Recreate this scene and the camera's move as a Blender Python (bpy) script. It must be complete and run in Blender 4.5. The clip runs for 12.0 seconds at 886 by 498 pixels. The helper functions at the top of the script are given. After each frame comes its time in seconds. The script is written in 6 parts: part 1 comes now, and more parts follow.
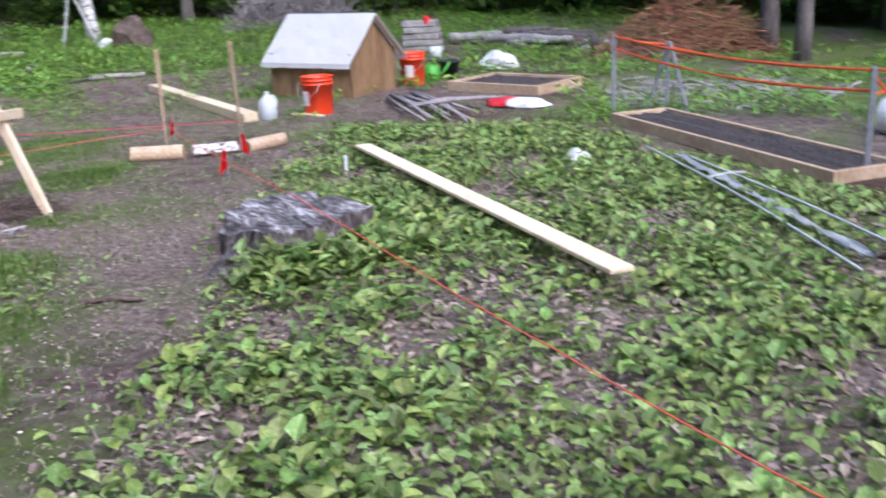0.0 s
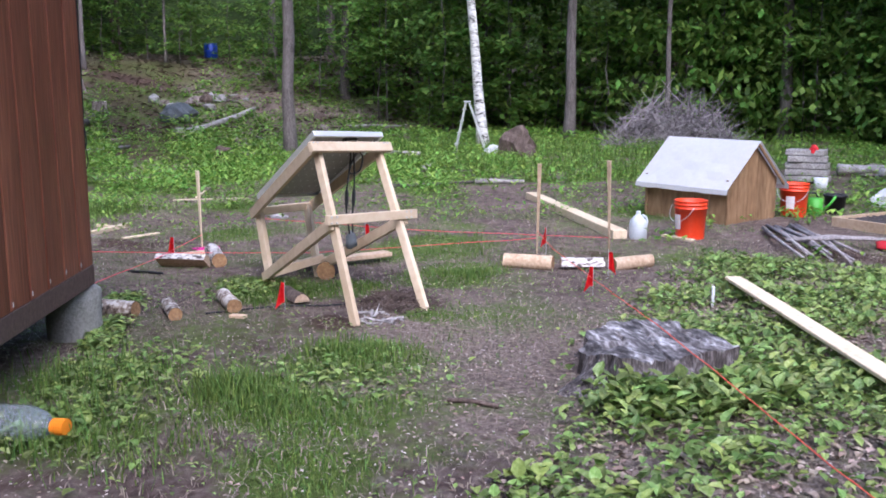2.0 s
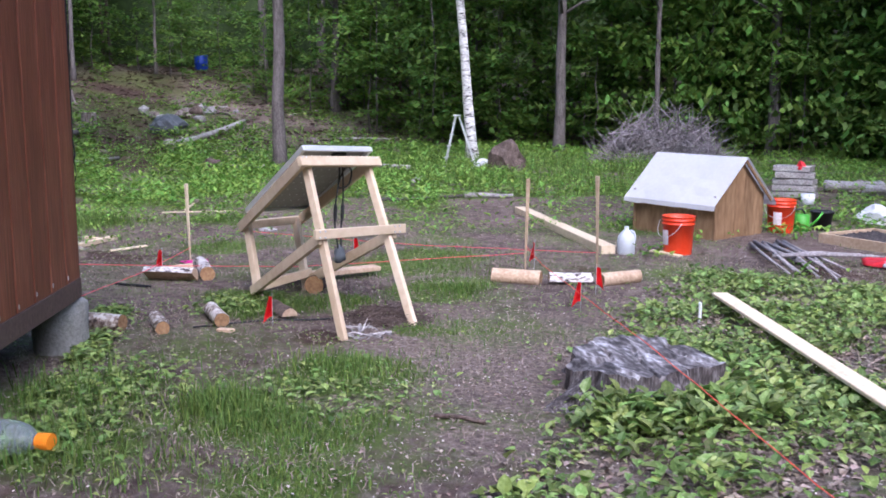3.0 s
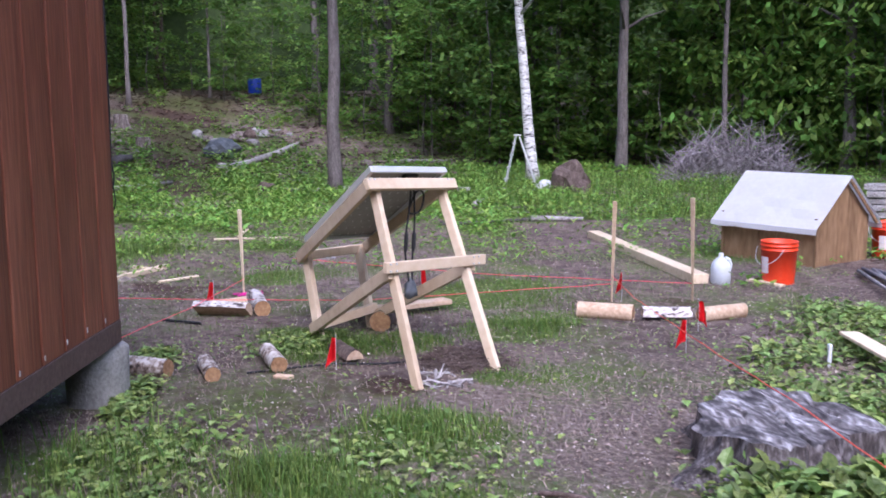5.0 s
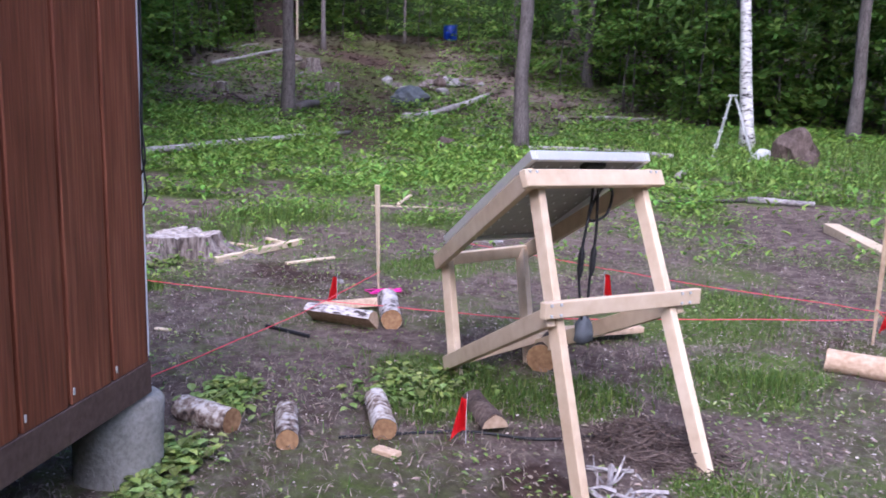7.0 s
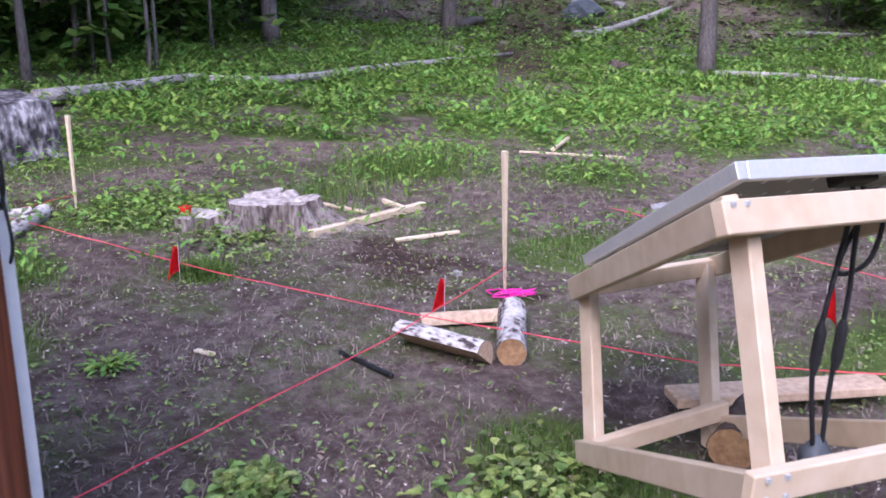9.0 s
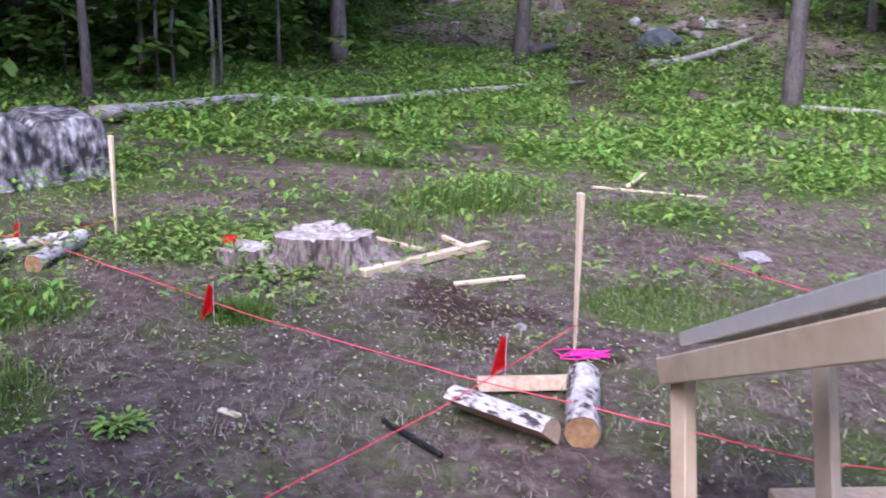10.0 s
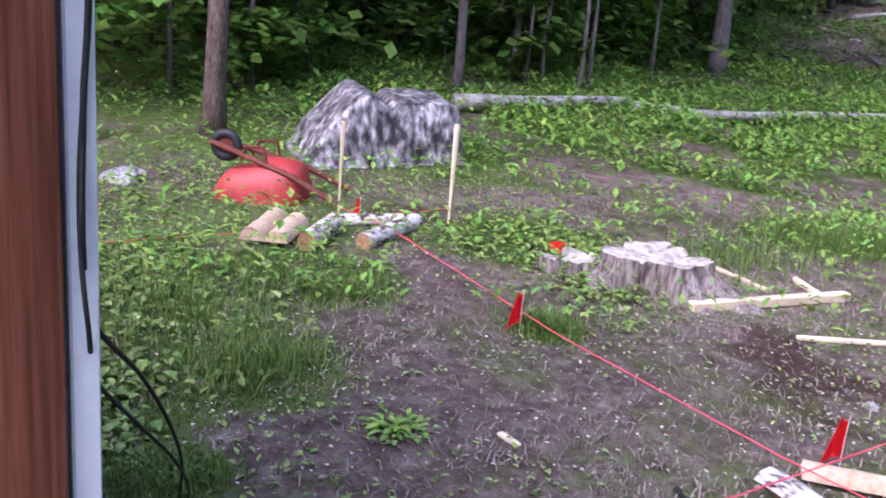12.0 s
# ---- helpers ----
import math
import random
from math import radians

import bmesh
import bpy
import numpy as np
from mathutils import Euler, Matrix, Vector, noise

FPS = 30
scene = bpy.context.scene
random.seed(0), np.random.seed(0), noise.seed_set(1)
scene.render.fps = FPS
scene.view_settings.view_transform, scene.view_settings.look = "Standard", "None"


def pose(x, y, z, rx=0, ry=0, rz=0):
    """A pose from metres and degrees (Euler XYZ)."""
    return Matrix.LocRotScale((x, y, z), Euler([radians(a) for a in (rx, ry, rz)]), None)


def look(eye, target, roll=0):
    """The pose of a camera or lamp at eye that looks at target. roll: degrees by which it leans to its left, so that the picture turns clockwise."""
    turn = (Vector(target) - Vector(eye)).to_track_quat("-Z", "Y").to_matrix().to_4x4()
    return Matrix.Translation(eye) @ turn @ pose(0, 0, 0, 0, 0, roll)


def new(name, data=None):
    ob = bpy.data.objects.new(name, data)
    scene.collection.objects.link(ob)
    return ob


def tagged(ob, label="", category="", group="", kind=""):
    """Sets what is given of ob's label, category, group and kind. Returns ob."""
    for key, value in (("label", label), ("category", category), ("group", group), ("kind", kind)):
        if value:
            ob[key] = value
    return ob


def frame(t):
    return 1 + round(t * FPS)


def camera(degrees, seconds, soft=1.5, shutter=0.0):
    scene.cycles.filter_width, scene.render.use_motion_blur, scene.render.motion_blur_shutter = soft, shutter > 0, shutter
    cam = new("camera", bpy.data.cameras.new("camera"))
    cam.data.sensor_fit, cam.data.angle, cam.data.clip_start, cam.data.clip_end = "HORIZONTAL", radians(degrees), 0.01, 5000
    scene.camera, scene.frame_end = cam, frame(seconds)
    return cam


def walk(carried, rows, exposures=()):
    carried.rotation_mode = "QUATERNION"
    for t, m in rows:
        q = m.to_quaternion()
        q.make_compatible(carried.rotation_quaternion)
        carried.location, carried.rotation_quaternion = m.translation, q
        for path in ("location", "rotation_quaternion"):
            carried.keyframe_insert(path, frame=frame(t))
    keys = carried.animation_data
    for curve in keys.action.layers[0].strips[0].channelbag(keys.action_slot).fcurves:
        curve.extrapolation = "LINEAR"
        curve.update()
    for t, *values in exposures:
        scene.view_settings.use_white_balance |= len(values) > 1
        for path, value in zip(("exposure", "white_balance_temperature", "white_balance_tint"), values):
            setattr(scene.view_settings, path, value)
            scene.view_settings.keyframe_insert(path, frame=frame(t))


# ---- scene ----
cam = camera(50.0, 12.0, soft=1.75, shutter=0.3)
PATH = [
    (0, (1.847, -0.137, 1.36), (1.207, 1.666, 0.779), -2.7),
    (0.2, (1.82, -0.105, 1.371), (1.057, 1.661, 0.824), -1.6),
    (0.5, (1.839, -0.094, 1.379), (0.912, 1.608, 0.886), -1.4),
    (1, (1.752, -0.056, 1.388), (0.622, 1.538, 0.963), -0.6),
    (1.5, (1.82, -0.138, 1.425), (0.569, 1.372, 1.031), -0.7),
    (2, (1.794, -0.152, 1.437), (0.502, 1.337, 1.096), -0.1),
    (2.5, (1.811, -0.156, 1.443), (0.534, 1.351, 1.128), 0.3),
    (4.3, (1.57, -0.039, 1.468), (0.266, 1.446, 1.16), 0.5),
    (4.5, (1.451, 0.071, 1.441), (0.125, 1.541, 1.156), 1.0),
    (5, (1.158, 0.295, 1.402), (-0.203, 1.735, 1.133), -0.4),
    (5.5, (0.849, 0.69, 1.397), (-0.605, 2.035, 1.118), 1.5),
    (6, (0.552, 1.002, 1.397), (-0.944, 2.291, 1.084), 1.3),
    (6.5, (0.204, 1.275, 1.459), (-1.343, 2.497, 1.126), 2.2),
    (7, (-0.091, 1.599, 1.439), (-1.7, 2.727, 1.065), 1.4),
    (7.5, (-0.293, 1.821, 1.501), (-1.947, 2.857, 1.066), 1.9),
    (7.7, (-0.417, 1.888, 1.497), (-2.083, 2.894, 1.038), 1.9),
    (9.3, (-1.516, 2.72, 1.465), (-3.278, 3.491, 0.915), 0.5),
    (9.5, (-1.58, 2.75, 1.441), (-3.349, 3.516, 0.907), 1.0),
    (10, (-1.867, 2.835, 1.442), (-3.68, 3.512, 0.938), 1.5),
    (10.5, (-2.067, 2.905, 1.406), (-3.932, 3.364, 0.85), 2.3),
    (11, (-2.159, 2.969, 1.442), (-4.061, 3.178, 0.858), 3.6),
    (11.5, (-2.19, 3.005, 1.445), (-4.1, 3.069, 0.854), 3.8),
    (12, (-2.227, 3.017, 1.415), (-4.153, 2.98, 0.878), 4.9),
]
EXPOSURE = [(0, 1.42, 5600, 17), (2.5, 1.40, 5520, 21), (7.5, 1.40, 5430, 29), (9.5, 1.5, 5450, 29), (12, 1.78, 5560, 29)]
walk(cam, [(t, look(e, a, r)) for t, e, a, r in PATH], EXPOSURE)

# ---- world and sun: an overcast late afternoon in a forest clearing ----
world = bpy.data.worlds.new("world")
scene.world = world
world.use_nodes = True
wn = world.node_tree.nodes
sky = wn.new("ShaderNodeTexSky")
sky.sky_type = "NISHITA"
sky.sun_disc = False
sky.sun_elevation, sky.sun_rotation = radians(44), radians(129)
sky.altitude, sky.air_density, sky.dust_density = 200, 1.0, 3.0
world.node_tree.links.new(sky.outputs[0], wn["Background"].inputs[0])
wn["Background"].inputs[1].default_value = 0.15
sun = new("sun", bpy.data.lights.new("sun", "SUN"))
sun.data.energy, sun.data.angle, sun.data.color = 1.5, radians(75), (1.0, 0.98, 0.95)
sun.matrix_world = look((6.4, -5.2, 8.0), (0, 0, 0))


# ---- materials ----
def material(name, stops, scale=8.0, rough=0.8, bump=0.3, fine=60.0, stretch=(1, 1, 1), metal=0.0, island=0.0, obrand=0.15, translucent=0.0, detail=6.0, spec=0.3):
    """Colour from noise at two sizes between the stops, with relief, and a change from object to object or island to island."""
    m = bpy.data.materials.new(name)
    m.use_nodes = True
    nt = m.node_tree
    n, l = nt.nodes, nt.links
    bsdf = n["Principled BSDF"]
    tc = n.new("ShaderNodeTexCoord")
    mp = n.new("ShaderNodeMapping")
    mp.inputs["Scale"].default_value = stretch
    info = n.new("ShaderNodeObjectInfo")
    add = n.new("ShaderNodeVectorMath")
    mul = n.new("ShaderNodeMath")
    mul.operation, mul.inputs[1].default_value = "MULTIPLY", 37.0
    l.new(info.outputs["Random"], mul.inputs[0])
    l.new(tc.outputs["Object"], add.inputs[0])
    l.new(mul.outputs[0], add.inputs[1])
    l.new(add.outputs[0], mp.inputs["Vector"])
    big, small = n.new("ShaderNodeTexNoise"), n.new("ShaderNodeTexNoise")
    for node, s in ((big, scale), (small, fine)):
        node.inputs["Scale"].default_value, node.inputs["Detail"].default_value = s, detail
        l.new(mp.outputs[0], node.inputs["Vector"])
    mix = n.new("ShaderNodeMath")
    mix.operation, mix.inputs[1].default_value = "MULTIPLY_ADD", 0.55
    l.new(small.outputs["Fac"], mix.inputs[0])
    half = n.new("ShaderNodeMath")
    half.operation, half.inputs[1].default_value = "MULTIPLY", 0.45
    l.new(big.outputs["Fac"], half.inputs[0])
    l.new(half.outputs[0], mix.inputs[2])
    ramp = n.new("ShaderNodeValToRGB")
    el = ramp.color_ramp.elements
    while len(el) < len(stops):
        el.new(0.5)
    for e, (p, c) in zip(el, stops):
        e.position, e.color = p, (*c, 1)
    l.new(mix.outputs[0], ramp.inputs[0])
    hsv = n.new("ShaderNodeHueSaturation")
    l.new(ramp.outputs[0], hsv.inputs["Color"])
    vary = n.new("ShaderNodeMapRange")
    amount = island or obrand
    vary.inputs["To Min"].default_value, vary.inputs["To Max"].default_value = 1 - amount, 1 + amount
    if island:
        geo = n.new("ShaderNodeNewGeometry")
        l.new(geo.outputs["Random Per Island"], vary.inputs["Value"])
        hue = n.new("ShaderNodeMapRange")
        hue.inputs["To Min"].default_value, hue.inputs["To Max"].default_value = 0.47, 0.525
        wob = n.new("ShaderNodeMath")
        wob.operation, wob.inputs[1].default_value = "MULTIPLY", 7.31
        fr = n.new("ShaderNodeMath")
        fr.operation = "FRACT"
        l.new(geo.outputs["Random Per Island"], wob.inputs[0])
        l.new(wob.outputs[0], fr.inputs[0])
        l.new(fr.outputs[0], hue.inputs["Value"])
        l.new(hue.outputs[0], hsv.inputs["Hue"])
    else:
        l.new(info.outputs["Random"], vary.inputs["Value"])
    l.new(vary.outputs[0], hsv.inputs["Value"])
    l.new(hsv.outputs[0], bsdf.inputs["Base Color"])
    bsdf.inputs["Roughness"].default_value, bsdf.inputs["Metallic"].default_value = rough, metal
    bsdf.inputs["Specular IOR Level"].default_value = spec
    if bump:
        b = n.new("ShaderNodeBump")
        b.inputs["Strength"].default_value, b.inputs["Distance"].default_value = bump, 0.02
        l.new(mix.outputs[0], b.inputs["Height"])
        l.new(b.outputs[0], bsdf.inputs["Normal"])
    if translucent:
        tr, ms = n.new("ShaderNodeBsdfTranslucent"), n.new("ShaderNodeMixShader")
        ms.inputs[0].default_value = translucent
        l.new(hsv.outputs[0], tr.inputs[0])
        l.new(bsdf.outputs[0], ms.inputs[1])
        l.new(tr.outputs[0], ms.inputs[2])
        l.new(ms.outputs[0], n["Material Output"].inputs["Surface"])
    return m


def two(a, b, lo=0.36, hi=0.64):
    return ((lo, a), (hi, b))


PINE = material("fresh_pine", ((0.3, (0.52, 0.39, 0.25)), (0.5, (0.68, 0.55, 0.38)), (0.7, (0.75, 0.64, 0.48))), 2.5, 0.62, 0.12, 30, (1, 1, 1))
STANDWOOD = material("stand_pine", ((0.32, (0.55, 0.41, 0.27)), (0.5, (0.66, 0.52, 0.36)), (0.68, (0.74, 0.61, 0.45))), 1.6, 0.6, 0.1, 14)
BEDWOOD = material("tan_bed_board", ((0.3, (0.30, 0.20, 0.12)), (0.5, (0.44, 0.32, 0.21)), (0.7, (0.56, 0.44, 0.31))), 3, 0.7, 0.2, 30)
STRAW = material("dry_grass_straw", ((0.3, (0.14, 0.105, 0.08)), (0.5, (0.25, 0.20, 0.16)), (0.7, (0.40, 0.34, 0.28))), 3, 0.8, 0.0, 40, island=0.35)
PLYWOOD = material("weathered_plywood", ((0.3, (0.14, 0.080, 0.042)), (0.5, (0.24, 0.145, 0.075)), (0.7, (0.34, 0.22, 0.125))), 4, 0.75, 0.2, 25, (1, 1, 0.25))
SIDING = material("stained_cedar", ((0.34, (0.078, 0.023, 0.011)), (0.5, (0.160, 0.050, 0.026)), (0.66, (0.270, 0.100, 0.055))), 1.6, 0.5, 0.25, 34, (2.5, 2.5, 0.10), obrand=0.14, spec=0.4)
GAP = material("dark_sheathing", two((0.012, 0.009, 0.008), (0.025, 0.018, 0.016)), 5, 0.9, 0.1, 40)
SKIRT = material("grey_brown_rim_board", two((0.065, 0.042, 0.036), (0.12, 0.08, 0.07)), 3, 0.6, 0.2, 40)
WHITEPAINT = material("white_paint", two((0.74, 0.76, 0.8), (0.83, 0.84, 0.86)), 5, 0.5, 0.05, 60)
ROOFWHITE = material("white_sheet_roofing", two((0.84, 0.84, 0.85), (0.90, 0.90, 0.90)), 3, 0.45, 0.08, 20)
ALU = material("aluminium", two((0.78, 0.79, 0.81), (0.86, 0.86, 0.87)), 6, 0.38, 0.03, 80, metal=0.55)
BACKSHEET = material("panel_backsheet", two((0.30, 0.29, 0.28), (0.38, 0.37, 0.36)), 4, 0.5, 0.02, 30)
CELLS = material("solar_cells", two((0.012, 0.016, 0.035), (0.02, 0.027, 0.05)), 5, 0.15, 0.0, 40, spec=0.5)
BLACK = material("black_rubber", two((0.012, 0.012, 0.013), (0.03, 0.03, 0.032)), 8, 0.5, 0.1, 80)
CONCRETE = material("concrete", two((0.19, 0.185, 0.165), (0.33, 0.32, 0.295)), 6, 0.9, 0.5, 60)
ORANGE = material("orange_plastic", two((0.72, 0.045, 0.008), (0.80, 0.062, 0.012)), 4, 0.4, 0.03, 50, spec=0.5)
LABEL = material("pale_print", two((0.62, 0.5, 0.5), (0.75, 0.66, 0.66)), 20, 0.5, 0.0, 60)
JUG = material("milky_plastic", two((0.72, 0.77, 0.82), (0.82, 0.86, 0.89)), 5, 0.35, 0.05, 40, translucent=0.25)
FLAGRED = material("red_flag_plastic", two((0.70, 0.012, 0.014), (0.82, 0.02, 0.02)), 6, 0.5, 0.05, 30, translucent=0.3)
STRING = material("pink_mason_line", two((0.80, 0.06, 0.10), (0.90, 0.13, 0.16)), 30, 0.7, 0.2, 150)
STRINGORANGE = material("orange_mason_line", two((0.66, 0.075, 0.05), (0.82, 0.16, 0.10)), 30, 0.7, 0.2, 150)
MAGENTA = material("magenta_ribbon", two((0.80, 0.02, 0.30), (0.90, 0.05, 0.42)), 20, 0.6, 0.1, 90)
TAPE = material("orange_tape", two((0.85, 0.12, 0.03), (0.92, 0.18, 0.06)), 12, 0.5, 0.1, 60, translucent=0.2)
BIRCH = material("birch_bark", ((0.42, (0.06, 0.045, 0.04)), (0.48, (0.40, 0.35, 0.32)), (0.56, (0.58, 0.54, 0.51)), (0.66, (0.70, 0.67, 0.65))), 7, 0.8, 0.4, 22, (1.2, 1.2, 3.2))
BIRCHTREE = material("paper_birch_bark", ((0.42, (0.05, 0.045, 0.045)), (0.455, (0.46, 0.44, 0.42)), (0.60, (0.74, 0.73, 0.72))), 3, 0.75, 0.4, 14, (0.8, 0.8, 3.0))
BARK = material("grey_bark", ((0.34, (0.055, 0.045, 0.042)), (0.5, (0.14, 0.12, 0.115)), (0.68, (0.24, 0.215, 0.205))), 6, 0.9, 0.9, 26, (3, 3, 0.6))
BROWNBARK = material("brown_bark", ((0.34, (0.045, 0.03, 0.026)), (0.5, (0.105, 0.075, 0.062)), (0.68, (0.20, 0.155, 0.13))), 7, 0.9, 0.9, 30, (2, 2, 0.7))
SPLIT = material("split_wood", two((0.40, 0.27, 0.17), (0.64, 0.49, 0.35)), 6, 0.75, 0.3, 40, (1, 1, 1))
ENDGRAIN = material("end_grain", two((0.22, 0.12, 0.06), (0.42, 0.26, 0.13)), 12, 0.85, 0.3, 50)
STUMPWOOD = material("weathered_stump_wood", ((0.34, (0.075, 0.06, 0.06)), (0.48, (0.26, 0.23, 0.24)), (0.64, (0.55, 0.52, 0.52))), 9, 0.85, 0.8, 34, (1, 1, 0.5))
DRIFT = material("grey_deadwood", ((0.34, (0.16, 0.14, 0.135)), (0.5, (0.33, 0.30, 0.29)), (0.66, (0.52, 0.49, 0.47))), 6, 0.85, 0.5, 40, (1, 1, 1), island=0.22)
BARKGREY = material("grey_brown_brushwood", ((0.34, (0.10, 0.085, 0.085)), (0.5, (0.23, 0.20, 0.20)), (0.66, (0.42, 0.385, 0.385))), 6, 0.85, 0.5, 40, island=0.35)
REDDEAD = material("dead_conifer_twigs", ((0.34, (0.12, 0.055, 0.03)), (0.5, (0.29, 0.14, 0.075)), (0.66, (0.45, 0.26, 0.16))), 6, 0.9, 0.3, 40, island=0.3)
STONE = material("grey_stone", ((0.34, (0.14, 0.13, 0.13)), (0.5, (0.30, 0.28, 0.275)), (0.66, (0.46, 0.44, 0.43))), 5, 0.9, 0.6, 40)
PALESTONE = material("pale_stone", two((0.50, 0.50, 0.51), (0.68, 0.68, 0.69)), 6, 0.8, 0.4, 40)
SOIL = material("dark_garden_soil", ((0.34, (0.022, 0.018, 0.018)), (0.5, (0.06, 0.05, 0.048)), (0.68, (0.11, 0.095, 0.09))), 12, 0.95, 1.0, 60)
GALV = material("galvanised_steel", two((0.52, 0.54, 0.56), (0.70, 0.72, 0.74)), 10, 0.42, 0.05, 60, metal=0.3)
PLASTICSHEET = material("clear_plastic_sheet", two((0.62, 0.66, 0.67), (0.80, 0.82, 0.83)), 8, 0.25, 0.4, 30, translucent=0.35, spec=0.6)
POSTGREY = material("grey_fence_post", two((0.20, 0.21, 0.23), (0.32, 0.33, 0.35)), 8, 0.7, 0.3, 50)
REDPAINT = material("faded_red_paint", two((0.30, 0.030, 0.028), (0.42, 0.055, 0.05)), 3, 0.5, 0.1, 30, spec=0.4)
RUST = material("rusty_red_steel", two((0.085, 0.020, 0.014), (0.17, 0.045, 0.03)), 10, 0.65, 0.2, 50)
CAMO = material("camouflage_tarp", ((0.42, (0.025, 0.022, 0.024)), (0.475, (0.10, 0.09, 0.095)), (0.54, (0.20, 0.185, 0.19)), (0.61, (0.46, 0.44, 0.455))), 4, 0.6, 0.4, 11, (1.9, 1.9, 0.95))
BAGRED = material("red_bag_plastic", two((0.55, 0.02, 0.03), (0.66, 0.04, 0.05)), 5, 0.35, 0.2, 20)
BAGWHITE = material("white_bag_plastic", two((0.68, 0.66, 0.68), (0.80, 0.78, 0.79)), 5, 0.35, 0.2, 20)
BLUE = material("blue_barrel_plastic", two((0.01, 0.045, 0.38), (0.02, 0.07, 0.5)), 5, 0.4, 0.05, 30)
BLUEGREY = material("blue_grey_tarp", two((0.075, 0.085, 0.095), (0.14, 0.155, 0.17)), 4, 0.6, 0.3, 20)
CLEARBOTTLE = bpy.data.materials.new("clear_bottle_plastic")
CLEARBOTTLE.use_nodes = True
_b = CLEARBOTTLE.node_tree.nodes["Principled BSDF"]
_b.inputs["Transmission Weight"].default_value, _b.inputs["Roughness"].default_value = 0.85, 0.08
_b.inputs["Base Color"].default_value, _b.inputs["IOR"].default_value = (0.8, 0.88, 0.95, 1), 1.2
GLASSBLACK = material("black_pot_plastic", two((0.018, 0.018, 0.02), (0.035, 0.035, 0.04)), 6, 0.45, 0.05, 40)
GREENCAN = material("green_plastic", two((0.06, 0.30, 0.03), (0.10, 0.40, 0.05)), 6, 0.4, 0.05, 40)
LEAF = material("groundcover_leaf", ((0.3, (0.112, 0.18, 0.036)), (0.5, (0.195, 0.28, 0.068)), (0.7, (0.37, 0.43, 0.20))), 6, 0.5, 0.1, 60, island=0.55, translucent=0.3, spec=0.35)
GRASS = material("grass", ((0.3, (0.075, 0.130, 0.024)), (0.5, (0.125, 0.205, 0.040)), (0.7, (0.20, 0.29, 0.08))), 3, 0.55, 0.0, 40, island=0.4, translucent=0.3)
WEED = material("clearing_weed_leaf", ((0.3, (0.11, 0.22, 0.03)), (0.5, (0.19, 0.34, 0.055)), (0.7, (0.29, 0.44, 0.11))), 2, 0.55, 0.0, 40, island=0.4, translucent=0.3)
FOREST = material("forest_leaf", ((0.3, (0.055, 0.115, 0.022)), (0.5, (0.090, 0.175, 0.036)), (0.7, (0.145, 0.235, 0.06))), 0.8, 0.55, 0.0, 10, island=0.4, translucent=0.45)
# Brighter than the forest leaf: light falling on the wood's edge is in this colour.
SAPLINGLIT = material("lit_sapling_leaf", ((0.3, (0.095, 0.19, 0.03)), (0.5, (0.15, 0.27, 0.05)), (0.7, (0.24, 0.36, 0.10))), 1.0, 0.5, 0.0, 12, island=0.5, translucent=0.5)
DEADLEAF = material("dead_leaf", ((0.3, (0.14, 0.09, 0.06)), (0.5, (0.27, 0.21, 0.165)), (0.7, (0.45, 0.38, 0.32))), 8, 0.85, 0.1, 40, island=0.4)
HILLLEAF = material("brown_hillside_litter", ((0.3, (0.05, 0.032, 0.024)), (0.5, (0.115, 0.078, 0.058)), (0.7, (0.24, 0.18, 0.145))), 8, 0.9, 0.1, 40, island=0.45)
CHIP = material("wood_chip", two((0.42, 0.36, 0.32), (0.66, 0.58, 0.52)), 8, 0.85, 0.1, 40, island=0.35)


# ---- the ground's shape ----
def ease(a, b, x):
    t = min(1.0, max(0.0, (x - a) / (b - a)))
    return t * t * (3 - 2 * t)


def uphill(x, y):
    return -0.82 * x + 0.57 * y, 0.57 * x + 0.82 * y


def lie(x, y):
    u, v = uphill(x, y)
    z = -0.02 * ease(9, 15, u) + 2.85 * ease(25.5, 46, u) + 0.05 * max(0, min(10, -v)) * ease(6, 12, u)
    far = ease(2, 14, math.hypot(x + 2, y - 4))
    rough = 0.012 + 0.10 * far
    z += rough * noise.noise((x * 0.55, y * 0.55, 3.0)) + (0.008 + 0.012 * far) * noise.noise((x * 2.6, y * 2.6, 9.0))
    return z


def bed_of_leaves(x, y):
    """How thick the broad-leaved groundcover grows: beside the stump and up to the raised beds."""
    edge = x - (0.55 - 0.33 * y) + 0.28 * noise.noise((x * 1.3, y * 1.3, 20))
    top = 7.5 - 0.95 * max(0, x - 0.3) - y + 0.3 * noise.noise((x, y, 31))
    return ease(-0.15, 0.45, edge) * ease(-0.1, 0.4, top) * ease(0.2, 1.3, y + 0.4 * x)


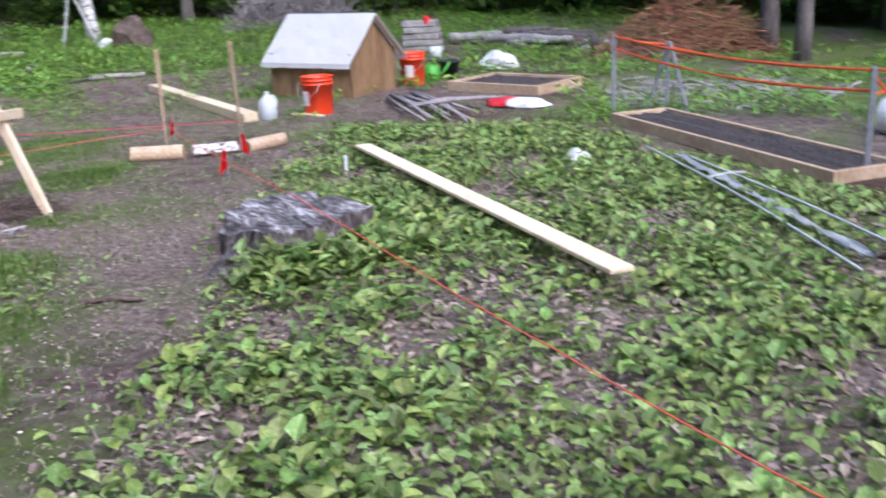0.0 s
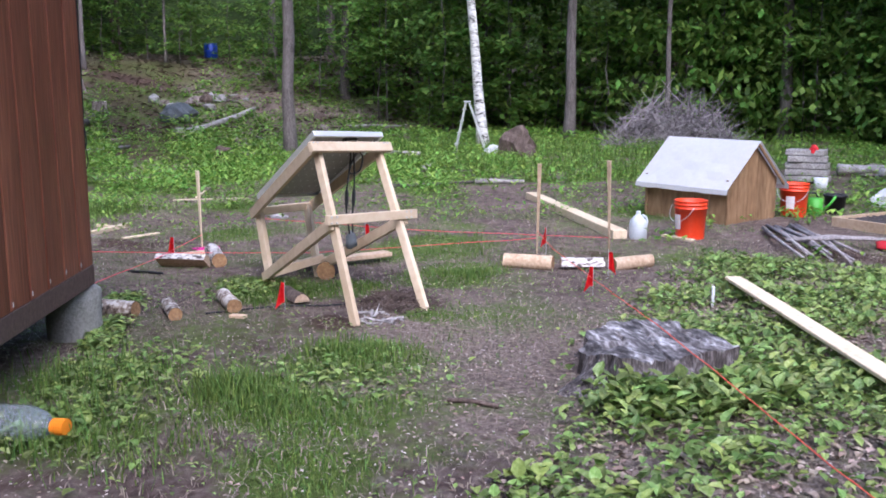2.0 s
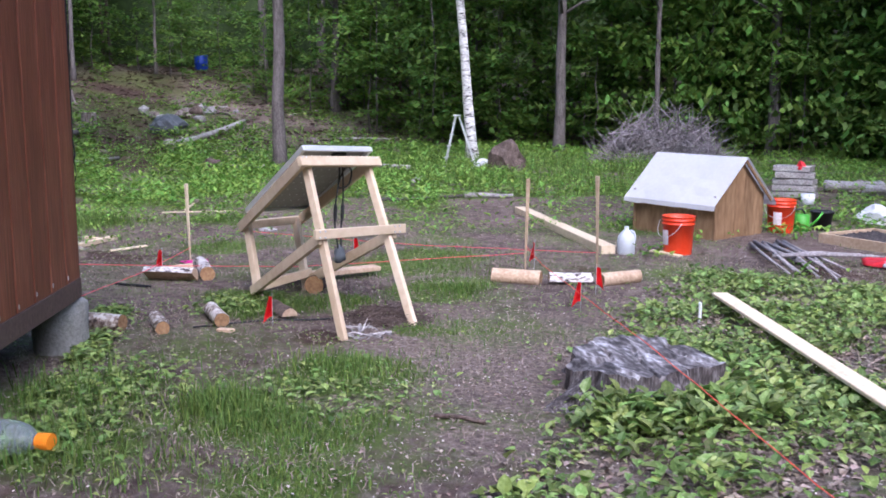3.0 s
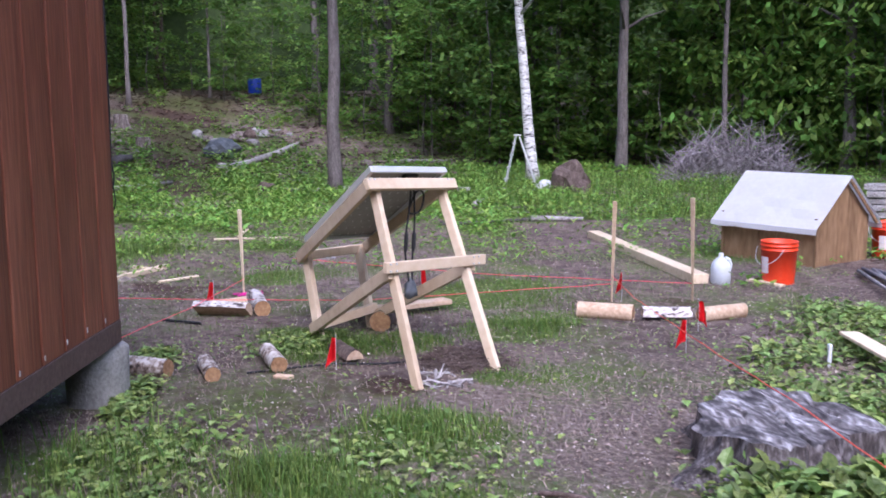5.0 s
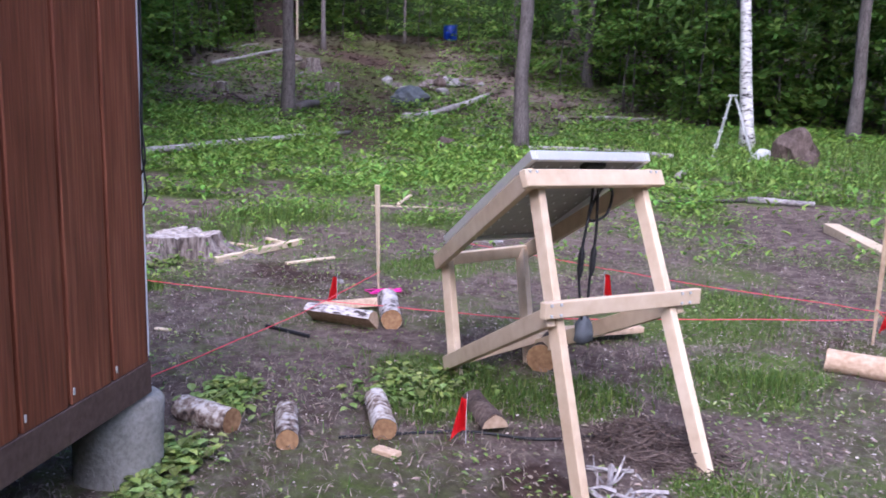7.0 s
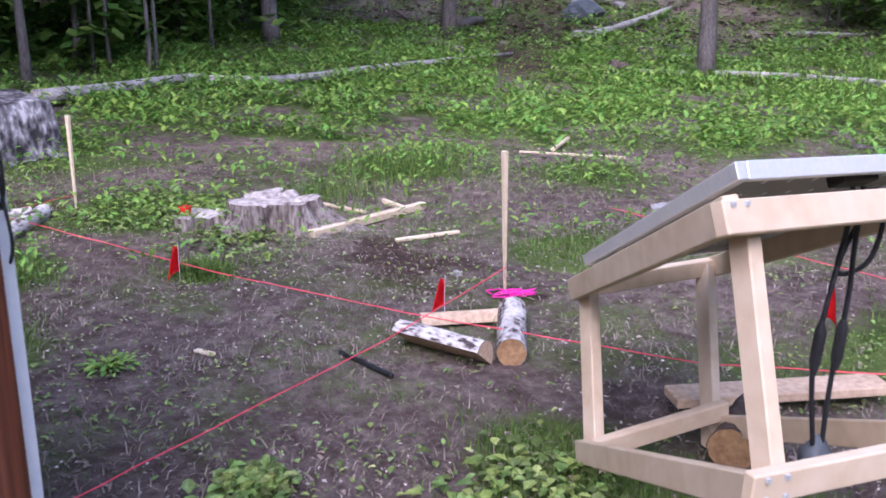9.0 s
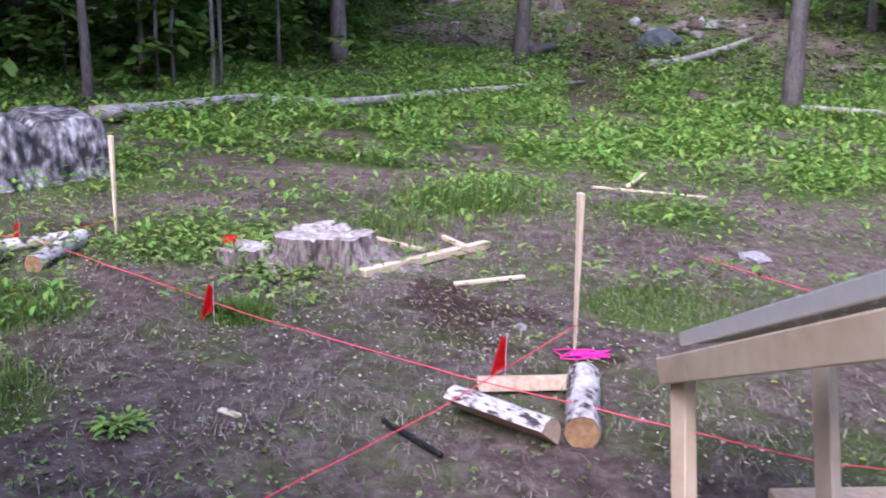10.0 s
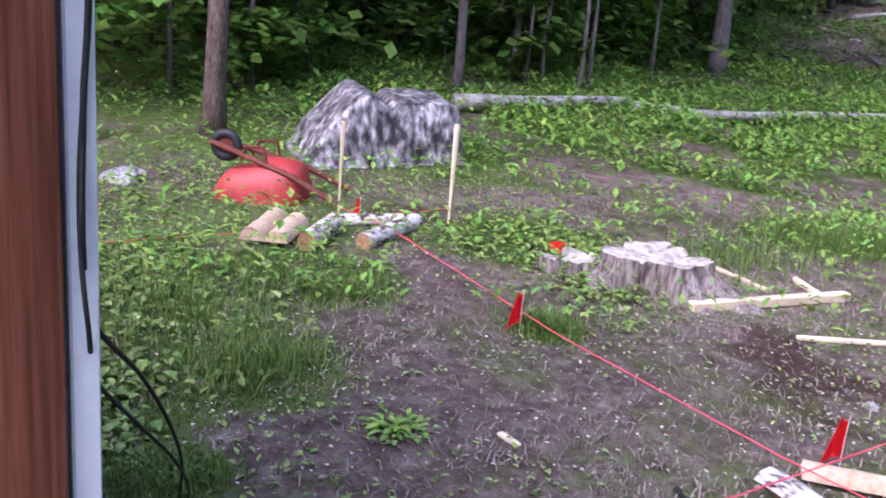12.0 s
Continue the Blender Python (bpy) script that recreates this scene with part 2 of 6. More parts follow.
GREEN_PATCHES = [(-1.75, 3.25, .42), (-1.76, 2.45, .35), (-2.5, 2.15, .42), (-1.9, 1.75, .4), (-1.5, 2.4, .3), (-0.85, 2.05, .35), (-3.7, 5.9, .55), (-3.4, 3.9, .35), (-3.1, 4.4, .4), (-2.8, 5.1, .4),
                 (-3.2, 9.7, .9), (-1.2, 2.5, .35), (-3.7, 4.1, .35), (-3.83, 6.3, .6), (-2.9, 5.5, .4), (-2.1, 4.2, .2), (-5.7, 5.4, .45), (-7.6, 6.7, .5), (-8.3, 5.3, .55), (-5.4, 2.3, .45),
                 (-5.95, 1.85, .6), (-6.3, 1.5, .6), (-5.1, 2.0, .45), (-4.65, 2.2, .3), (-6.5, 2.5, .4), (-7.5, 3.2, .5), (-6.7, 2.2, .4), (-6.15, 3.42, .2), (-7.6, 3.4, .6)]


def greenness(x, y):
    """How green the open yard is at a place, 0 to 1."""
    u, v = uphill(x, y)
    n1 = noise.noise((x * 0.9, y * 0.9, 40)) + 0.6 * noise.noise((x * 2.4, y * 2.4, 44))
    g = 0.0
    for px, py, r in GREEN_PATCHES:
        d = math.hypot(x - px, y - py) / r
        if d < 1.6:
            g = max(g, ease(1.35 + 0.4 * n1, 0.35, d) if d > 0 else 1)
    clearing = ease(9.3, 11.4, u + min(1.6, max(0, -v - 0.8)) + 0.9 * n1 - 0.12 * max(0, v)) * max(ease(30, 22, u + 3 * n1), 0.55 * ease(44, 36, u))
    west = ease(-6.2, -7.6, x + 0.25 * n1) * ease(3.6, 2.4, y) * 0.8
    right = ease(7.4, 8.2, y - 0.1 * x) * ease(-1.4, 0.4, x) * (0.6 + 0.6 * n1)
    path = ease(1.4, 0.5, abs(v + 0.1 + 0.075 * min(16, max(0, u - 17))) + 0.3 * n1) * ease(14, 18, u)
    return max(0.0, min(1.0, max(g, clearing * (0.50 + 0.85 * n1) * (1 - path), west * (0.7 + 0.5 * n1), right, 0.27 + 0.42 * n1)))


def reach(a, b, step, end, grow=1.12):
    out = list(np.arange(a, b, step))
    s = step
    while out[-1] < end[1]:
        s *= grow
        out.append(out[-1] + s)
    s = step
    while out[0] > end[0]:
        s *= grow
        out.insert(0, out[0] - s)
    return out


gx, gy = reach(-10, 4, 0.075, (-400, 400)), reach(-0.5, 11, 0.075, (-400, 400))
verts = [(x, y, lie(x, y)) for y in gy for x in gx]
W = len(gx)
faces = [(j * W + i, j * W + i + 1, (j + 1) * W + i + 1, (j + 1) * W + i) for j in range(len(gy) - 1) for i in range(W - 1)]
me = bpy.data.meshes.new("ground")
me.from_pydata(verts, [], faces)
green, damp = me.attributes.new("green", "FLOAT", "POINT"), me.attributes.new("litter", "FLOAT", "POINT")
near = [abs(x + 15) < 45 and abs(y - 12) < 40 for x, y, z in verts]
green.data.foreach_set("value", [max(greenness(x, y), bed_of_leaves(x, y) * 0.22) if k else 0.2 for (x, y, z), k in zip(verts, near)])


def littered(x, y):
    """Dry leaves lie under the groundcover's edge, round the stumps and on the forest floor; bare soil lies where the holes were dug."""
    u, v = uphill(x, y)
    return max(ease(24, 34, u), bed_of_leaves(x, y), ease(1.9, 0.6, math.hypot(x + 0.9, y - 4.2) / 1.2), ease(1.0, 0.3, math.hypot(x + 7.0, y - 4.1)))


DUG = [(-5.85, 4.45, 0.55, 0.28), (-2.9, 6.3, 0.22, 0.2), (-2.45, 6.75, 0.25, 0.2), (-0.4, 8.05, 0.9, 0.35), (1.6, 6.5, 0.5, 0.3), (2.5, 5.7, 0.6, 0.4), (-5.2, 4.75, 0.18, 0.15), (-7.75, 2.6, 0.5, 0.35), (-2.4, 3.7, 0.2, 0.2)]


def dug_up(x, y):
    """Freshly turned soil: the dug holes, the beds' edges, and the worn path up the hillside."""
    u, v = uphill(x, y)
    k = max(ease(1.25, 0.4, math.hypot((x - a) / rx, (y - b) / ry) + 0.8 * noise.noise((x * 3, y * 3, 61)) + 0.4 * noise.noise((x * 9, y * 9, 62))) for a, b, rx, ry in DUG)
    worn = 0.95 * ease(1.5 + 2.5 * ease(32, 38, u), 0.4, abs(v + 0.1 + 0.075 * min(16, max(0, u - 17))) + 0.7 * noise.noise((x, y, 14))) * ease(15, 20, u) * ease(44, 38, u)
    return max(k, worn)


dug = me.attributes.new("dug", "FLOAT", "POINT")
dug.data.foreach_set("value", [dug_up(x, y) if k else 0.0 for (x, y, z), k in zip(verts, near)])
damp.data.foreach_set("value", [littered(x, y) if k else 1.0 for (x, y, z), k in zip(verts, near)])
for p in me.polygons:
    p.use_smooth = True
ground = tagged(new("ground", me), "brown bare soil with patchy grass rising to a wooded hillside", "ground", kind="structure")

GROUND = bpy.data.materials.new("yard_soil")
GROUND.use_nodes = True
nt = GROUND.node_tree
n, l = nt.nodes, nt.links
tc = n.new("ShaderNodeTexCoord")


def noise_node(scale, detail=6.0, rough=0.6):
    t = n.new("ShaderNodeTexNoise")
    t.inputs["Scale"].default_value, t.inputs["Detail"].default_value, t.inputs["Roughness"].default_value = scale, detail, rough
    l.new(tc.outputs["Object"], t.inputs["Vector"])
    return t.outputs["Fac"]


def ramp_node(fac, stops):
    r = n.new("ShaderNodeValToRGB")
    el = r.color_ramp.elements
    while len(el) < len(stops):
        el.new(0.5)
    for e, (p, c) in zip(el, stops):
        e.position, e.color = p, (*c, 1)
    l.new(fac, r.inputs[0])
    return r.outputs[0]


def mix_node(fac, a, b):
    m = n.new("ShaderNodeMix")
    m.data_type = "RGBA"
    l.new(fac, m.inputs["Factor"])
    l.new(a, m.inputs["A"])
    l.new(b, m.inputs["B"])
    return m.outputs["Result"]


def attr(name):
    a = n.new("ShaderNodeAttribute")
    a.attribute_name = name
    return a.outputs["Fac"]


def blended(mask, grain, lo=0.35, hi=0.65):
    s = n.new("ShaderNodeMath")
    s.operation = "ADD"
    l.new(mask, s.inputs[0])
    l.new(grain, s.inputs[1])
    r = n.new("ShaderNodeMapRange")
    r.inputs["From Min"].default_value, r.inputs["From Max"].default_value = 0.5 + lo, 0.5 + hi
    l.new(s.outputs[0], r.inputs["Value"])
    return r.outputs[0]


soil = ramp_node(noise_node(8, 9, 0.78), ((0.3, (0.062, 0.041, 0.034)), (0.45, (0.130, 0.093, 0.080)), (0.57, (0.215, 0.168, 0.145)), (0.72, (0.40, 0.345, 0.305))))
litter = ramp_node(noise_node(26, 5, 0.75), ((0.3, (0.085, 0.060, 0.048)), (0.5, (0.20, 0.155, 0.13)), (0.66, (0.36, 0.30, 0.26))))
moss = ramp_node(noise_node(18, 8, 0.7), ((0.3, (0.055, 0.085, 0.020)), (0.5, (0.105, 0.155, 0.035)), (0.72, (0.17, 0.20, 0.07))))
col = mix_node(blended(attr("litter"), noise_node(3, 8), 0.30, 0.75), soil, litter)
dug_soil = ramp_node(noise_node(14, 6, 0.7), ((0.3, (0.040, 0.023, 0.018)), (0.6, (0.105, 0.068, 0.054))))
col = mix_node(blended(attr("dug"), noise_node(6, 6), 0.25, 0.6), col, dug_soil)
col = mix_node(blended(attr("green"), noise_node(9, 8, 0.7), 0.22, 0.62), col, moss)
dark = ramp_node(noise_node(0.9, 4), ((0.35, (0.72, 0.70, 0.70)), (0.6, (1.08, 1.06, 1.06))))
mm = n.new("ShaderNodeMix")
mm.data_type, mm.blend_type = "RGBA", "MULTIPLY"
mm.inputs["Factor"].default_value = 1
l.new(col, mm.inputs["A"])
l.new(dark, mm.inputs["B"])
bs = n["Principled BSDF"]
l.new(mm.outputs["Result"], bs.inputs["Base Color"])
bs.inputs["Roughness"].default_value, bs.inputs["Specular IOR Level"].default_value = 0.95, 0.15
bp = n.new("ShaderNodeBump")
bp.inputs["Strength"].default_value, bp.inputs["Distance"].default_value = 0.9, 0.03
l.new(noise_node(38, 8, 0.75), bp.inputs["Height"])
l.new(bp.outputs[0], bs.inputs["Normal"])
me.materials.append(GROUND)


# ---- building helpers ----
def finish(name, bm, mat, smooth=False):
    bmesh.ops.recalc_face_normals(bm, faces=bm.faces)
    m = bpy.data.meshes.new(name)
    bm.to_mesh(m)
    bm.free()
    for k in mat if isinstance(mat, (list, tuple)) else [mat]:
        m.materials.append(k)
    if smooth:
        for p in m.polygons:
            p.use_smooth = True
    return m


def thing(name, m, label, category, group=""):
    ob = new(name)
    ob.empty_display_size = 0.1
    ob.matrix_basis = m
    return tagged(ob, label, category, group)


def solid(name, bm, mat, m, label, category, group="", smooth=False, kind=""):
    ob = new(name, finish(name, bm, mat, smooth))
    ob.matrix_basis = m
    return tagged(ob, label, category, group, kind)


def part(name, bm, mat, parent, label="", smooth=False):
    ob = new(name, finish(name, bm, mat, smooth))
    ob.parent = parent
    return tagged(ob, label)


def box(bm, size, at=(0, 0, 0), m=None, bevel=0.0):
    made = bmesh.ops.create_cube(bm, size=1.0, matrix=(m or Matrix()) @ Matrix.Translation(at) @ Matrix.Diagonal((*size, 1)))["verts"]
    if bevel:
        edges = list({e for v in made for e in v.link_edges})
        bmesh.ops.bevel(bm, geom=edges, offset=bevel, segments=1, affect="EDGES")
    return made


def along(p, q, up=(0, 0, 1)):
    """A frame at p whose x axis runs to q."""
    p, q = Vector(p), Vector(q)
    x = (q - p).normalized()
    z = Vector(up) - x * x.dot(Vector(up))
    z = z.normalized() if z.length > 1e-4 else Vector((0, 1, 0))
    y = z.cross(x)
    return Matrix((x, y, z)).transposed().to_4x4(), (q - p).length


def beam(bm, p, q, w, h, up=(0, 0, 1), bevel=0.003):
    turn, length = along(p, q, up)
    box(bm, (length, w, h), (length / 2, 0, 0), Matrix.Translation(p) @ turn, bevel)


def tube(bm, points, radius, sides=6, taper=None, caps=True, wobble=0.0, seed=0):
    """A swept round along points; taper gives a radius for each point."""
    pts = [Vector(p) for p in points]
    rings = []
    ref = None
    for i, p in enumerate(pts):
        d = (pts[min(i + 1, len(pts) - 1)] - pts[max(i - 1, 0)]).normalized()
        if ref is None:
            ref = Vector((0, 0, 1)) if abs(d.z) < 0.9 else Vector((1, 0, 0))
        a = d.cross(ref).normalized()
        b = a.cross(d).normalized()
        ref = b
        r = taper[i] if taper else radius
        ring = []
        for k in range(sides):
            t = 2 * math.pi * k / sides
            rr = r * (1 + wobble * noise.noise((k * 1.7 + seed, i * 0.8, seed * 2.1)))
            ring.append(bm.verts.new(p + a * rr * math.cos(t) + b * rr * math.sin(t)))
        rings.append(ring)
    for r0, r1 in zip(rings, rings[1:]):
        for k in range(sides):
            bm.faces.new((r0[k], r0[(k + 1) % sides], r1[(k + 1) % sides], r1[k]))
    if caps:
        bm.faces.new(rings[0])
        bm.faces.new(rings[-1][::-1])
    return rings


def lathe(bm, profile, sides=24, at=(0, 0, 0)):
    rings = []
    for r, z in profile:
        rings.append([bm.verts.new((at[0] + r * math.cos(2 * math.pi * k / sides), at[1] + r * math.sin(2 * math.pi * k / sides), at[2] + z)) for k in range(sides)])
    for a, b in zip(rings, rings[1:]):
        for k in range(sides):
            bm.faces.new((a[k], a[(k + 1) % sides], b[(k + 1) % sides], b[k]))
    return rings


def lump(bm, size, seed, rough=0.35, sub=3, flat=0.3):
    """A stone: a ball pushed about by noise, flat below."""
    made = bmesh.ops.create_icosphere(bm, subdivisions=sub, radius=1.0)["verts"]
    for v in made:
        d = v.co.normalized()
        r = 1 + rough * noise.noise(d * 1.3 + Vector((seed, 0, 0))) + 0.4 * rough * noise.noise(d * 3.5 + Vector((0, seed, 0)))
        v.co = Vector((d.x * r * size[0], d.y * r * size[1], max(d.z * r, -flat) * size[2]))
    return made


def on(x, y, dz=0.0):
    return (x, y, lie(x, y) + dz)


def sheet_of_leaves(name, spots, mat, label, category="plants", fold=0.25):
    """Many leaves in one mesh. A spot: place, length, width, heading, tilt."""
    vs, fs = [], []
    for (x, y, z), ln, wd, a, tilt in spots:
        ca, sa, ct, st = math.cos(a), math.sin(a), math.cos(tilt), math.sin(tilt)
        base = len(vs)
        for s, w, up in ((0, 0, 0), (0.35, 1, fold), (0.35, -1, fold), (0.4, 0, 0), (0.75, 0.72, fold), (0.75, -0.72, fold), (1, 0, -0.12)):
            lx, ly, lz = s * ln, w * wd / 2, up * wd * abs(w) - 0.25 * ln * s * s
            px, pz = lx * ct - lz * st, lx * st + lz * ct
            vs.append((x + px * ca - ly * sa, y + px * sa + ly * ca, z + pz))
        fs += [(base, base + 3, base + 1), (base, base + 2, base + 3), (base + 1, base + 3, base + 6, base + 4), (base + 2, base + 5, base + 6, base + 3)]
    m = bpy.data.meshes.new(name)
    m.from_pydata(vs, [], fs)
    m.materials.append(mat)
    return tagged(new(name, m), label, category, kind="stuff")


def sheet_of_blades(name, spots, mat, label, category="grass"):
    """Grass blades in one mesh. A spot: place, height, width, heading, lean."""
    vs, fs = [], []
    for (x, y, z), h, w, a, lean in spots:
        ca, sa = math.cos(a), math.sin(a)
        b = len(vs)
        dx, dy = lean * h * ca, lean * h * sa
        vs += [(x - sa * w, y + ca * w, z), (x + sa * w, y - ca * w, z), (x + 0.35 * dx - sa * w * 0.8, y + 0.35 * dy + ca * w * 0.8, z + h * 0.6),
               (x + 0.35 * dx + sa * w * 0.8, y + 0.35 * dy - ca * w * 0.8, z + h * 0.6), (x + dx, y + dy, z + h * (1 - 0.3 * lean))]
        fs += [(b, b + 1, b + 3, b + 2), (b + 2, b + 3, b + 4)]
    m = bpy.data.meshes.new(name)
    m.from_pydata(vs, [], fs)
    m.materials.append(mat)
    return tagged(new(name, m), label, category, kind="stuff")


rnd = random.Random(5)
# ---- the forest ----
EDGE = [(-180, 15), (-90, 13), (-60, 10.5), (-47, 11), (-32, 13), (-8, 15.5), (12, 18.5), (28, 18.5), (42, 20), (52, 27), (62, 35), (70, 33), (77, 27), (84, 16.5), (98, 11), (110, 9.6), (132, 8.6), (150, 11), (180, 15)]


def edge(yaw):
    return float(np.interp(yaw, [a for a, _ in EDGE], [r for _, r in EDGE]))


def polar(yaw, r):
    return -4 - r * math.sin(radians(yaw)), 6 + r * math.cos(radians(yaw))


def trunk_mesh(name, radius, height, lean, seed, mat, limbs=4):
    bm = bmesh.new()
    steps = 9
    pts, rad = [], []
    for i in range(steps + 1):
        s = i / steps
        z = -0.25 + (height + 0.25) * s ** 1.3
        pts.append((lean[0] * z + 0.10 * noise.noise((z * 0.5, seed, 0)), lean[1] * z + 0.10 * noise.noise((z * 0.5, seed, 7)), z))
        rad.append(radius * (1 - 0.6 * s) * (1 + 0.55 * math.exp(-max(z, 0) * 3.5)))
    tube(bm, pts, radius, 9, rad, wobble=0.18, seed=seed)
    r = random.Random(seed)
    for k in range(limbs):
        i = r.randint(4, steps - 1)
        p = Vector(pts[i])
        a, ln = r.uniform(0, 6.28), r.uniform(0.8, 2.0)
        mid = p + Vector((math.cos(a) * ln * 0.5, math.sin(a) * ln * 0.5, ln * 0.3))
        tip = p + Vector((math.cos(a) * ln, math.sin(a) * ln, ln * 0.45))
        tube(bm, [p, mid, tip], 0.02, 5, [rad[i] * 0.45, rad[i] * 0.28, 0.006])
    return finish(name, bm, mat, True)


def crown_mesh(name, seed, count, low, high, spread, size, mat):
    r = random.Random(seed)
    vs, fs = [], []
    clumps = [(r.uniform(0, 6.28), spread * math.sqrt(r.random()), r.uniform(low, high), r.uniform(0.5, 1.1)) for _ in range(26)]
    for _ in range(count):
        a, d, z, w = r.choice(clumps)
        cx, cy, cz = d * math.cos(a) + r.gauss(0, w * 0.5), d * math.sin(a) + r.gauss(0, w * 0.5), z + r.gauss(0, w * 0.28)
        s, t, tilt = size * r.uniform(0.6, 1.35), r.uniform(0, 6.28), r.gauss(0, 0.45)
        ux, uy, uz = math.cos(t), math.sin(t), tilt
        wx, wy, wz = -math.sin(t) * 0.55, math.cos(t) * 0.55, r.gauss(0, 0.3)
        b = len(vs)
        vs += [(cx, cy, cz), (cx + s * (ux * 0.5 + wx), cy + s * (uy * 0.5 + wy), cz + s * (uz * 0.5 + wz)), (cx + s * ux, cy + s * uy, cz + s * uz - 0.12 * s),
               (cx + s * (ux * 0.5 - wx), cy + s * (uy * 0.5 - wy), cz + s * (uz * 0.5 - wz))]
        fs.append((b, b + 1, b + 2, b + 3))
    m = bpy.data.meshes.new(name)
    m.from_pydata(vs, [], fs)
    m.materials.append(mat)
    return m


def sapling_leaves(name, seed, height, count, size, mat):
    """Leaves in flat sprays, storey over storey, as young beech and maple hold them."""
    r = random.Random(seed)
    vs, fs = [], []
    sprays = [(r.uniform(0, 6.28), r.uniform(0.25, 1.0) * (0.6 + 0.22 * height), 0.25 + height * r.random() ** 0.8) for _ in range(int(9 + 4 * height))]
    for _ in range(count):
        a, ln, z = r.choice(sprays)
        s = r.random()
        side = r.gauss(0, 0.16) * ln
        cx, cy = ln * s * math.cos(a) - side * math.sin(a), ln * s * math.sin(a) + side * math.cos(a)
        cz = z + 0.22 * ln * s - 0.3 * ln * s * s + r.gauss(0, 0.05)
        t, k = a + r.gauss(0, 0.9), size * r.uniform(0.6, 1.3)
        ux, uy, uz = math.cos(t), math.sin(t), r.gauss(-0.15, 0.3)
        wx, wy, wz = -math.sin(t) * 0.36, math.cos(t) * 0.36, r.gauss(0, 0.12)
        b = len(vs)
        vs += [(cx, cy, cz), (cx + k * (ux * 0.45 + wx), cy + k * (uy * 0.45 + wy), cz + k * (uz * 0.45 + wz)), (cx + k * ux, cy + k * uy, cz + k * uz),
               (cx + k * (ux * 0.45 - wx), cy + k * (uy * 0.45 - wy), cz + k * (uz * 0.45 - wz))]
        fs.append((b, b + 1, b + 2, b + 3))
    m = bpy.data.meshes.new(name)
    m.from_pydata(vs, [], fs)
    m.materials.append(mat)
    return m


def stem_mesh(name, seed, height):
    bm = bmesh.new()
    pts = [(0.08 * noise.noise((i * 0.7, seed, 2)) * i, 0.08 * noise.noise((i * 0.7, seed, 8)) * i, -0.1 + (height + 0.1) * i / 5) for i in range(6)]
    tube(bm, pts, 0.03, 6, [0.028 * (1 - 0.14 * i) for i in range(6)])
    return finish(name, bm, BARK, True)


def tree(x, y, trunk, crown, label, turn=0.0, scale=1.0, name="tree"):
    t = thing(name, pose(x, y, lie(x, y), 0, 0, turn) @ Matrix.Scale(scale, 4), label, "tree")
    for nm, m in (("trunk", trunk), ("crown", crown)):
        if m:
            ob = new(nm, m)
            ob.parent = t
    return t


